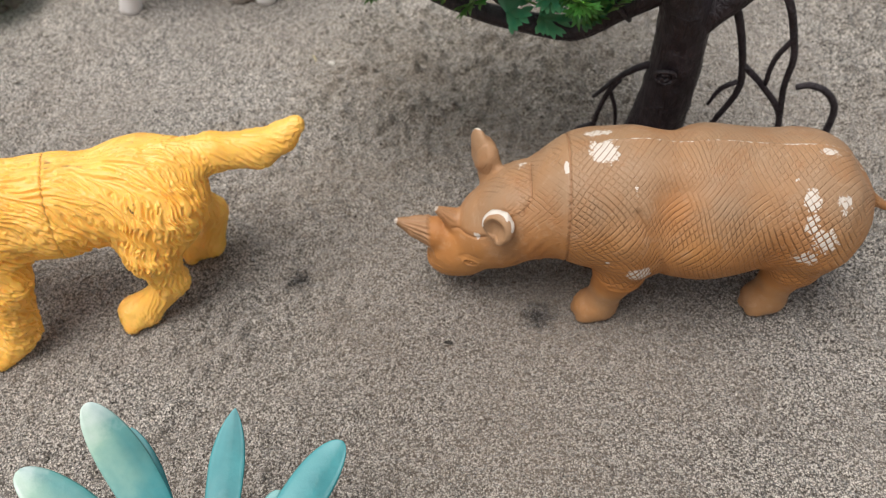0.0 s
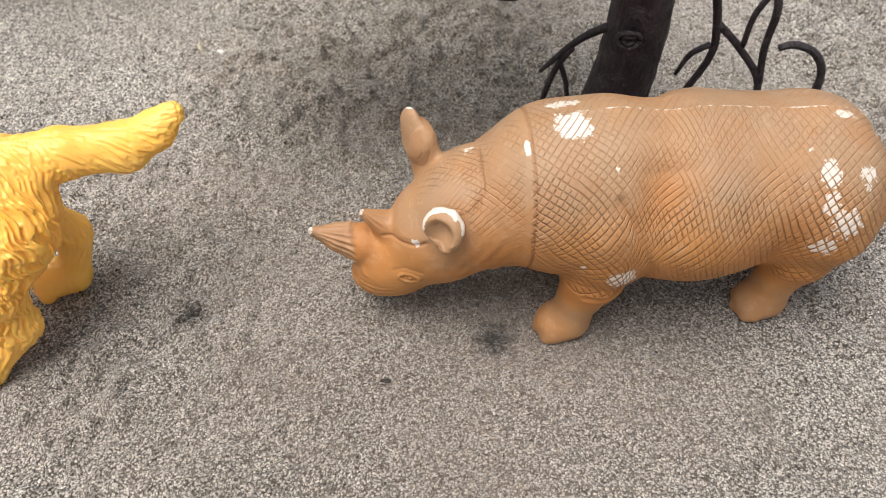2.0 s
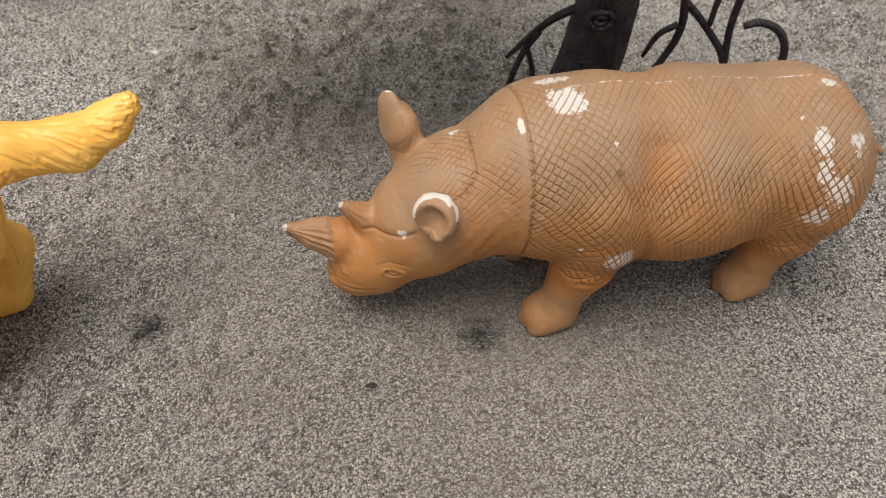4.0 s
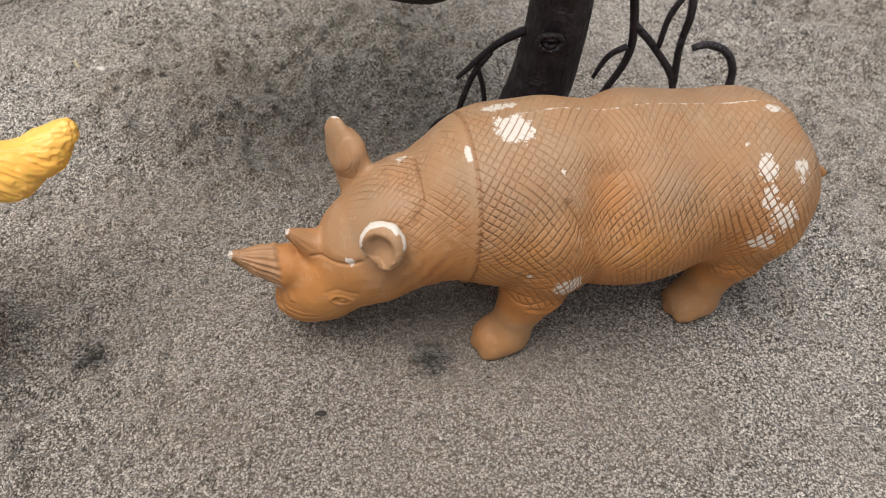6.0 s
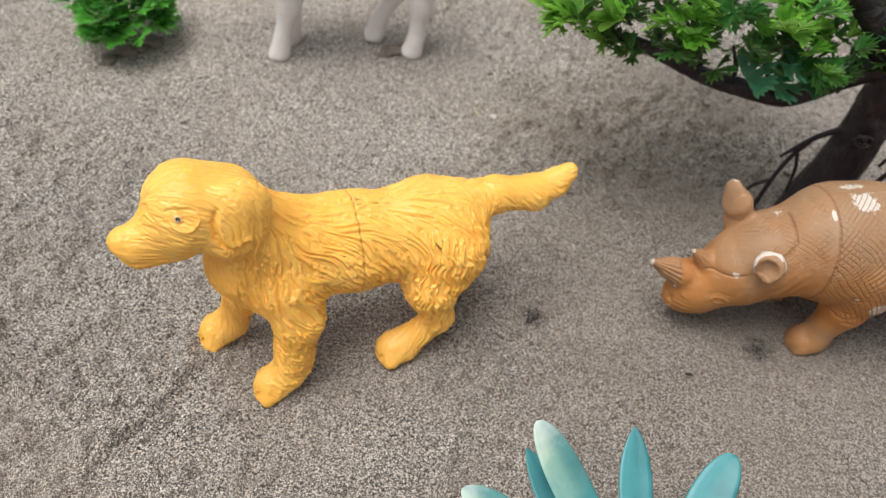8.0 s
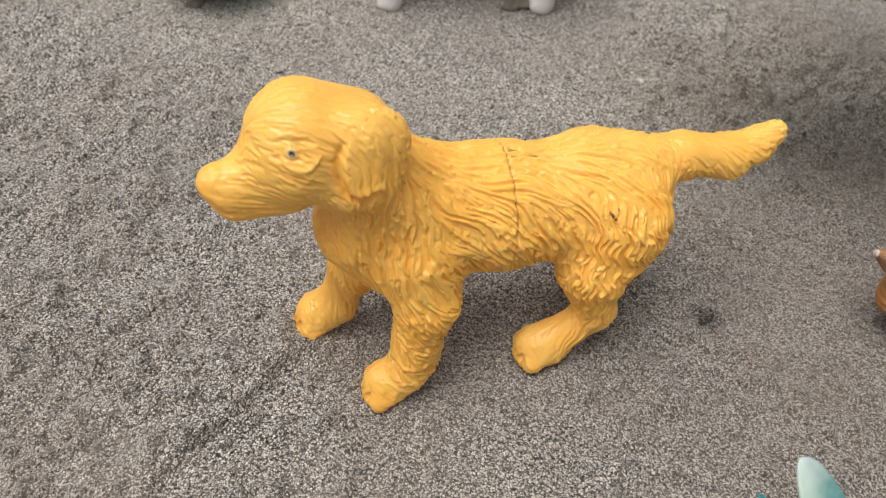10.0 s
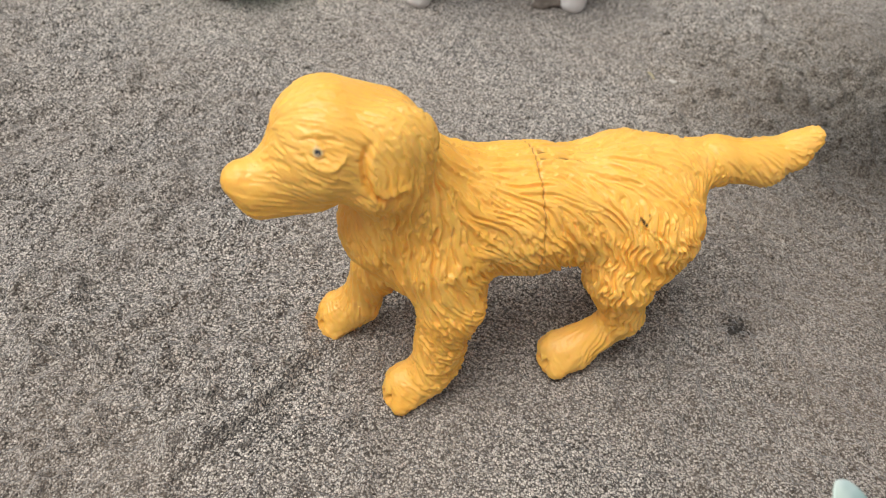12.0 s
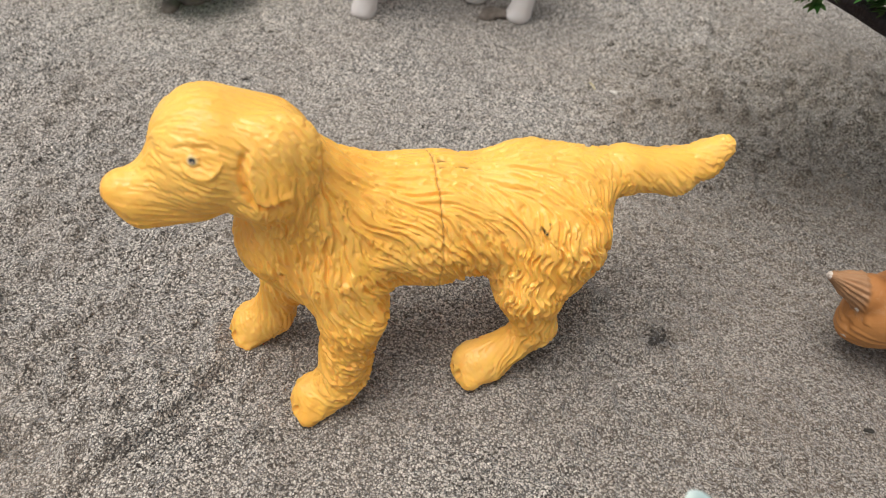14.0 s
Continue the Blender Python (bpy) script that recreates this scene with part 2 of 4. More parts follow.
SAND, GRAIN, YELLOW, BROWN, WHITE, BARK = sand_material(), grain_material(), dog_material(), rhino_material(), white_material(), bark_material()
LEAF_DARK = leaf_material("dark_leaf", (0.016, 0.105, 0.016), (0.045, 0.22, 0.03))
LEAF_LIGHT = leaf_material("light_leaf", (0.12, 0.4, 0.028), (0.3, 0.64, 0.07))
LEAF_TEAL = leaf_material("bluish_leaf", (0.03, 0.2, 0.1), (0.06, 0.3, 0.15))
LEAF_BUSH = leaf_material("bush_leaf", (0.08, 0.48, 0.04), (0.2, 0.7, 0.1))
LEAF_DEEP = leaf_material("deep_bush_leaf", (0.03, 0.24, 0.03), (0.06, 0.34, 0.05))
TURQ = succulent_material()
SOOT = plain_material("dark_earth", (0.03, 0.027, 0.024), (0.075, 0.065, 0.056))
PALE = plain_material("pale_chip", (0.6, 0.56, 0.5), (0.75, 0.72, 0.66))
STRAW = plain_material("straw", (0.42, 0.36, 0.22), (0.55, 0.48, 0.32))
CLOD = plain_material("earth_clod", (0.13, 0.11, 0.09), (0.24, 0.2, 0.17))


# ---- mesh tools ----
def grid_noise(p, seed=0):
    """Smooth value noise in 0..1 at the points p (n, 3)."""
    i = np.floor(p).astype(np.int64)
    f = p - i
    f = f * f * (3 - 2 * f)
    out = np.zeros(len(p))
    for c in range(8):
        o = np.array([c & 1, c >> 1 & 1, c >> 2 & 1])
        q = i + o
        h = (q[:, 0] * 73856093 ^ q[:, 1] * 19349663 ^ q[:, 2] * 83492791 ^ (seed * 2654435 + 974711)) & 0xFFFFFFF
        h = (h * 1103515245 + 12345) & 0x7FFFFFFF
        h = (h ^ (h >> 13)) * 1274126177 & 0x7FFFFFFF
        w = np.prod(np.where(o == 1, f, 1 - f), axis=1)
        out += w * (h & 0xFFFF) / 65535.0
    return out


def fbm(p, octaves=4, seed=0):
    total, amp, norm = 0.0, 1.0, 0.0
    for k in range(octaves):
        total = total + amp * grid_noise(p * 2.0**k + 17.3 * k, seed + k)
        norm += amp
        amp *= 0.5
    return total / norm


def bone_distance(p, bone):
    """Distance from the points to a tapered, possibly flattened bone (all in mm)."""
    a, b, ra, rb = np.array(bone[0], float), np.array(bone[1], float), bone[2], bone[3]
    opt = bone[4] if len(bone) > 4 else {}
    shrink = 1.0
    if "flat" in opt:
        n = np.array(opt["flat"], float)
        n /= np.linalg.norm(n)
        k = opt["thin"]
        off = (p - (a + b) / 2) @ n
        p = p + off[..., None] * n * (1 / k - 1)
        shrink = min(1.0, k * 1.6)
    ab = b - a
    ll = ab @ ab
    pa = p - a
    t = np.clip(pa @ ab / ll, 0, 1) if ll > 0 else np.zeros(p.shape[:-1])
    d = np.linalg.norm(pa - t[..., None] * ab, axis=-1) - (ra + (rb - ra) * t)
    return d * shrink


def soft_union(a, b, k):
    h = np.clip(0.5 + 0.5 * (b - a) / k, 0, 1)
    return b * (1 - h) + a * h - k * h * (1 - h)


def field_mesh(bones, cuts=(), step=0.9, blend=5.0):
    """Vertices (mm) and quads of the smooth union of bones, with cuts taken out."""
    ends = np.array([list(e) for b in bones for e in (b[0], b[1])], float)
    rad = max(max(b[2], b[3]) for b in bones)
    lo, hi = ends.min(0) - rad - 3, ends.max(0) + rad + 3
    n = np.ceil((hi - lo) / step).astype(int) + 1
    axes = [lo[k] + step * np.arange(n[k]) for k in range(3)]
    val = np.full(n, 50.0)

    def window(bone, margin):
        e = np.array([bone[0], bone[1]], float)
        r = max(bone[2], bone[3]) + margin
        s = np.clip(np.floor((e.min(0) - r - lo) / step).astype(int), 0, n - 1)
        t = np.clip(np.ceil((e.max(0) + r - lo) / step).astype(int) + 1, 1, n)
        box = tuple(slice(a, b) for a, b in zip(s, t))
        pts = np.stack(np.meshgrid(*[axes[k][box[k]] for k in range(3)], indexing="ij"), -1)
        return box, pts

    for bone in bones:
        k = bone[4].get("k", blend) if len(bone) > 4 else blend
        box, pts = window(bone, k + 4)
        val[box] = soft_union(val[box], bone_distance(pts, bone), k)
    for bone in cuts:
        k = bone[4].get("k", 1.0) if len(bone) > 4 else 1.0
        box, pts = window(bone, k + 2)
        val[box] = -soft_union(-val[box], bone_distance(pts, bone), k)
    inside = val < 0
    cells = n - 1
    count = np.zeros(cells)
    total = np.zeros((*cells, 3))
    edges = []
    for ax in range(3):
        v0 = np.take(val, range(n[ax] - 1), ax)
        v1 = np.take(val, range(1, n[ax]), ax)
        cross = (v0 < 0) != (v1 < 0)
        t = np.where(cross, v0 / np.where(cross, v0 - v1, 1), 0)
        o1, o2 = [k for k in range(3) if k != ax]
        for d1 in (0, 1):
            for d2 in (0, 1):
                sl = [slice(None)] * 3
                sl[o1] = slice(d1, d1 + cells[o1])
                sl[o2] = slice(d2, d2 + cells[o2])
                c = cross[tuple(sl)]
                count += c
                total[..., ax] += t[tuple(sl)] * c
                total[..., o1] += d1 * c
                total[..., o2] += d2 * c
        edges.append((ax, o1, o2, cross, inside))
    live = count > 0
    index = np.full(cells, -1)
    index[live] = np.arange(live.sum())
    where = np.argwhere(live)
    verts = lo + step * (where + total[live] / count[live][:, None])
    quads = []
    for ax, o1, o2, cross, ins in edges:
        e = np.argwhere(cross)
        e = e[(e[:, o1] > 0) & (e[:, o2] > 0) & (e[:, o1] < cells[o1]) & (e[:, o2] < cells[o2])]
        ring = []
        for d1, d2 in ((1, 1), (0, 1), (0, 0), (1, 0)):
            q = e.copy()
            q[:, o1] -= d1
            q[:, o2] -= d2
            ring.append(index[q[:, 0], q[:, 1], q[:, 2]])
        ring = np.stack(ring, 1)
        flip = ~ins[e[:, 0], e[:, 1], e[:, 2]]
        if ax == 1:
            flip = ~flip
        ring[flip] = ring[flip][:, ::-1]
        quads.append(ring)
    return verts, np.concatenate(quads)


def relax(verts, quads, rounds=2, amount=0.5):
    a = np.concatenate([quads[:, k] for k in range(4)])
    b = np.concatenate([quads[:, (k + 1) % 4] for k in range(4)])
    deg = np.bincount(a, minlength=len(verts)) + np.bincount(b, minlength=len(verts))
    for _ in range(rounds):
        s = np.stack([np.bincount(a, verts[b, k], len(verts)) + np.bincount(b, verts[a, k], len(verts)) for k in range(3)], 1)
        verts = verts + amount * (s / deg[:, None] - verts)
    return verts


def finer(verts, quads):
    """Each quad into four."""
    e = np.stack([quads, np.roll(quads, -1, 1)], -1).reshape(-1, 2)
    key = np.sort(e, 1)
    uniq, inv = np.unique(key[:, 0] * len(verts) + key[:, 1], return_inverse=True)
    u0, u1 = uniq // len(verts), uniq % len(verts)
    mid = (verts[u0] + verts[u1]) / 2
    cen = verts[quads].mean(1)
    m = inv.reshape(-1, 4) + len(verts)
    c = np.arange(len(quads)) + len(verts) + len(mid)
    out = [np.stack([quads[:, k], m[:, k], c, m[:, k - 1]], 1) for k in range(4)]
    return np.concatenate([verts, mid, cen]), np.concatenate(out)


def normals_of(verts, quads):
    q = verts[quads]
    fn = np.cross(q[:, 2] - q[:, 0], q[:, 3] - q[:, 1])
    out = np.stack([sum(np.bincount(quads[:, c], fn[:, k], len(verts)) for c in range(4)) for k in range(3)], 1)
    return out / np.maximum(np.linalg.norm(out, axis=1), 1e-12)[:, None]


def near_line(a, b, pts):
    """Distance of the points a, b from a broken line."""
    best = np.full(len(a), 1e9)
    for (x0, y0), (x1, y1) in zip(pts, pts[1:]):
        dx, dy = x1 - x0, y1 - y0
        t = np.clip(((a - x0) * dx + (b - y0) * dy) / (dx * dx + dy * dy), 0, 1)
        best = np.minimum(best, np.hypot(a - x0 - t * dx, b - y0 - t * dy))
    return best


def mesh_of(name, verts, faces, material, attrs=None, smooth=True):
    """A mesh from arrays of vertices (m) and equal-sided faces."""
    me = bpy.data.meshes.new(name)
    k = faces.shape[1]
    me.vertices.add(len(verts))
    me.vertices.foreach_set("co", np.ascontiguousarray(verts, np.float32).ravel())
    me.loops.add(faces.size)
    me.loops.foreach_set("vertex_index", np.ascontiguousarray(faces, np.int32).ravel())
    me.polygons.add(len(faces))
    me.polygons.foreach_set("loop_start", np.arange(0, faces.size, k, dtype=np.int32))
    me.polygons.foreach_set("use_smooth", np.full(len(faces), smooth))
    me.update(calc_edges=True)
    for key, v in (attrs or {}).items():
        if v.ndim == 2:
            at = me.attributes.new(key, "FLOAT_VECTOR", "POINT")
            at.data.foreach_set("vector", np.ascontiguousarray(v, np.float32).ravel())
        else:
            at = me.attributes.new(key, "FLOAT", "POINT")
            at.data.foreach_set("value", np.ascontiguousarray(v, np.float32))
    me.materials.append(material)
    me.validate()
    return me


def part(name, bm, material, parent, label=""):
    me = bpy.data.meshes.new(name)
    bm.to_mesh(me)
    bm.free()
    me.materials.append(material)
    for p in me.polygons:
        p.use_smooth = True
    ob = new(name, me)
    ob.parent = parent
    if label:
        tagged(ob, label)
    return ob


def tube(points, radii, sides=10, wobble=0.0, seed=1):
    """A bmesh tube through points (m), capped at both ends."""
    rnd = random.Random(seed)
    bm = bmesh.new()
    pts = [Vector(p) for p in points]
    rings = []
    side = None
    for i, p in enumerate(pts):
        d = (pts[min(i + 1, len(pts) - 1)] - pts[max(i - 1, 0)]).normalized()
        side = (side - d * side.dot(d)).normalized() if side else d.orthogonal().normalized()
        up = d.cross(side)
        ring = []
        for s in range(sides):
            a = 2 * math.pi * s / sides
            r = radii[i] * (1 + wobble * (rnd.random() - 0.5))
            ring.append(bm.verts.new(p + side * math.cos(a) * r + up * math.sin(a) * r))
        rings.append(ring)
    for a, b in zip(rings, rings[1:]):
        for s in range(sides):
            bm.faces.new((a[s], a[(s + 1) % sides], b[(s + 1) % sides], b[s]))
    bm.faces.new(rings[0][::-1])
    bm.faces.new(rings[-1])
    bmesh.ops.recalc_face_normals(bm, faces=bm.faces)
    return bm


def curve_points(ctrl, radii, per=5):
    """A Catmull-Rom run through the control points, with radii between them."""
    pts = [Vector(c) for c in ctrl]
    pts = [pts[0] * 2 - pts[1], *pts, pts[-1] * 2 - pts[-2]]
    out, rad = [], []
    for i in range(1, len(pts) - 2):
        for k in range(per):
            t = k / per
            p0, p1, p2, p3 = pts[i - 1 : i + 3]
            out.append(0.5 * (2 * p1 + (p2 - p0) * t + (2 * p0 - 5 * p1 + 4 * p2 - p3) * t * t + (3 * p1 - p0 - 3 * p2 + p3) * t**3))
            rad.append(radii[i - 1] + (radii[i] - radii[i - 1]) * t)
    return [*out, pts[-2]], [*rad, radii[-1]]


def lump(size, seed, rough=0.35, detail=2):
    """An uneven stone or clod as a bmesh."""
    bm = bmesh.new()
    bmesh.ops.create_icosphere(bm, subdivisions=detail, radius=1.0)
    o = Vector((seed * 3.7, seed * 1.3, 0))
    for v in bm.verts:
        k = 1 + rough * noise.noise(v.co * 1.4 + o) + rough * 0.5 * noise.noise(v.co * 3.5 + o)
        v.co = Vector((v.co.x * size[0], v.co.y * size[1], v.co.z * size[2])) * k
    return bm


# ---- ground ----
def ground_height(x, y):
    """Height of the sand in metres at x, y (arrays, metres)."""
    p = np.stack([x, y, np.zeros_like(x)], 1)
    h = 0.0022 * (fbm(p * 18.0, 3, 3) - 0.5) + 0.0011 * (fbm(p * 90.0, 3, 5) - 0.5)
    h += 0.0005 * (fbm(p * 420.0, 2, 9) - 0.5)
    patch = fbm(p * 11.0, 3, 21)
    crumbly = np.clip((patch - 0.52) * 6, 0, 1)
    right = np.clip((x - 0.17) / 0.05, 0, 1) * np.clip((y - 0.19) / 0.04, 0, 1)
    left = np.clip((-0.13 - x) / 0.06, 0, 1)
    lumps = np.clip(fbm(p * 95.0, 3, 31) - 0.45, 0, 1)
    under = np.exp(-(((x - 0.06) / 0.07) ** 2 + ((y - 0.345) / 0.05) ** 2))
    fore = np.clip((0.2 - y) / 0.06, 0, 1) * np.clip((-0.06 - x) / 0.1, 0, 1)
    clods = np.clip(fbm(p * 230.0, 2, 33) - 0.5, 0, 1)
    h += lumps * (0.005 * crumbly + 0.007 * right + 0.005 * left + 0.003 * under)
    h += clods * (0.006 * crumbly + 0.009 * right + 0.007 * under + 0.007 * fore + 0.0022)
    zone = np.exp(-(((x - 0.02) / 0.075) ** 2 + ((y - 0.315) / 0.055) ** 2)) + 0.7 * right
    holes = np.clip(0.46 - fbm(p * 170.0, 2, 36), 0, 1) + 0.6 * np.clip(0.44 - fbm(p * 75.0, 2, 37), 0, 1)
    h += zone * (0.007 * clods - 0.006 * holes)
    tread = np.exp(-(((x - 0.078) / 0.03) ** 2 + ((y - 0.385) / 0.03) ** 2))
    stripes = np.sin((x * 0.8 - y * 0.6) * 520 + 2.5 * fbm(p * 60, 2, 12))
    h += 0.0022 * tread * stripes * np.clip(fbm(p * 70, 2, 14) * 2 - 0.5, 0, 1)
    along = (x + 0.132) * 0.44 + (y - 0.150) * 0.9
    across = (x + 0.132) * 0.9 - (y - 0.150) * 0.44 + 0.004 * (fbm(p * 60, 2, 44) - 0.5)
    near = np.clip(1 - np.abs(along) / 0.06, 0, 1)
    h += 0.0048 * near * np.clip(-across / 0.002, 0, 1) * np.clip(1 + across / 0.035, 0, 1)
    pit = np.exp(-(((x - 0.0) / 0.0035) ** 2 + ((y - 0.22) / 0.004) ** 2))
    return h - 0.0018 * pit


def spaced(a, b, fine, far):
    inner = np.arange(a, b, fine)
    grow = fine * np.cumsum(1.28 ** np.arange(1, 40))
    grow = grow[grow < far]
    return np.concatenate([(a - grow)[::-1], inner, b + grow])


def build_ground():
    xs, ys = spaced(-0.36, 0.34, 0.00105, 900.0), spaced(0.06, 0.5, 0.00105, 900.0)
    gx, gy = np.meshgrid(xs, ys, indexing="ij")
    x, y = gx.ravel(), gy.ravel()
    z = ground_height(x, y) * np.clip(2 - np.hypot(x, y - 0.25) / 1.0, 0, 1)
    nx, ny = len(xs), len(ys)
    i = (np.arange(nx - 1)[:, None] * ny + np.arange(ny - 1)[None]).ravel()
    quads = np.stack([i, i + ny, i + ny + 1, i + 1], 1)
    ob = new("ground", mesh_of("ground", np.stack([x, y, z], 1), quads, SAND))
    tagged(ob, "grey-brown coarse sand, flat and slightly crumbled", "sand", kind="structure")


def build_grains():
    rng = np.random.default_rng(4)
    n = 26000
    x, y = rng.uniform(-0.33, 0.31, n), rng.uniform(0.07, 0.46, n)
    big = rng.random(n) ** 14
    r = 0.00016 + 0.00022 * rng.random(n) + 0.0005 * big
    z = ground_height(x, y) + r * 0.25
    base = np.array([[1, 0, 0], [0, 1, 0], [-1, 0, 0], [0, -1, 0], [0, 0, 1], [0, 0, -1]], float)
    tri = np.array([[0, 1, 4], [1, 2, 4], [2, 3, 4], [3, 0, 4], [1, 0, 5], [2, 1, 5], [3, 2, 5], [0, 3, 5]])
    v = base[None] * (0.6 + 0.6 * rng.random((n, 6, 1))) * r[:, None, None]
    ang = rng.uniform(0, 6.28, n)
    c, s = np.cos(ang)[:, None], np.sin(ang)[:, None]
    v = np.stack([v[..., 0] * c - v[..., 1] * s + 0.3 * v[..., 2], v[..., 0] * s + v[..., 1] * c, v[..., 2]], -1)
    v = v + np.stack([x, y, z], 1)[:, None]
    f = (tri[None] + 6 * np.arange(n)[:, None, None]).reshape(-1, 3)
    ob = new("sand_grains", mesh_of("sand_grains", v.reshape(-1, 3), f, GRAIN, smooth=False))
    tagged(ob, "loose grey and dark grains lying on the sand", "sand", kind="stuff")


def build_clods():
    """Crumbled lumps of damp sand, thickest in three loose stretches."""
    rng = np.random.default_rng(9)
    bm = bmesh.new()
    bmesh.ops.create_icosphere(bm, subdivisions=2, radius=1.0)
    unit = np.array([tuple(v.co) for v in bm.verts])
    tri = np.array([[v.index for v in f.verts] for f in bm.faces])
    bm.free()
    xs, ys = [], []
    for cx, cy, sx, sy, n in ((-0.2, 0.2, 0.06, 0.07, 1100), (0.255, 0.29, 0.045, 0.06, 900), (0.05, 0.335, 0.06, 0.03, 700), (-0.02, 0.25, 0.17, 0.12, 700), (-0.17, 0.36, 0.06, 0.03, 260)):
        xs.append(rng.normal(cx, sx, n))
        ys.append(rng.normal(cy, sy, n))
    x, y = np.concatenate(xs), np.concatenate(ys)
    patchy = fbm(np.stack([x, y, np.zeros_like(x)], 1) * 45.0, 2, 52)
    keep = (patchy > 0.46) & (y > 0.09) & (y < 0.46) & (np.abs(x) < 0.33)
    x, y = x[keep], y[keep]
    n = len(x)
    r = 0.00042 + 0.0011 * rng.random(n) ** 4
    z = ground_height(x, y)
    v = unit[None] * r[:, None, None] * rng.uniform(0.7, 1.35, (n, 1, 3)) * (1, 1, 0.7)
    k = grid_noise((unit[None] * 1.3 + rng.uniform(0, 40, (n, 1, 3))).reshape(-1, 3), 53).reshape(n, -1, 1)
    v = v * (0.6 + 0.8 * k) + np.stack([x, y, z + r * 0.2], 1)[:, None]
    f = (tri[None] + len(unit) * np.arange(n)[:, None, None]).reshape(-1, 3)
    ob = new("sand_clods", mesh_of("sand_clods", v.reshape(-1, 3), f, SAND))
    tagged(ob, "small crumbled lumps of grey-brown sand lying loose", "sand", kind="stuff")


build_ground()
build_grains()
build_clods()
LIFT = -0.0006


# ---- yellow dog ----
PAWS = ((43, 10, 7.0), (58, -18.5, 6.0), (-2.6, 7.8, 6.3), (-25.5, -17.8, 5.6))


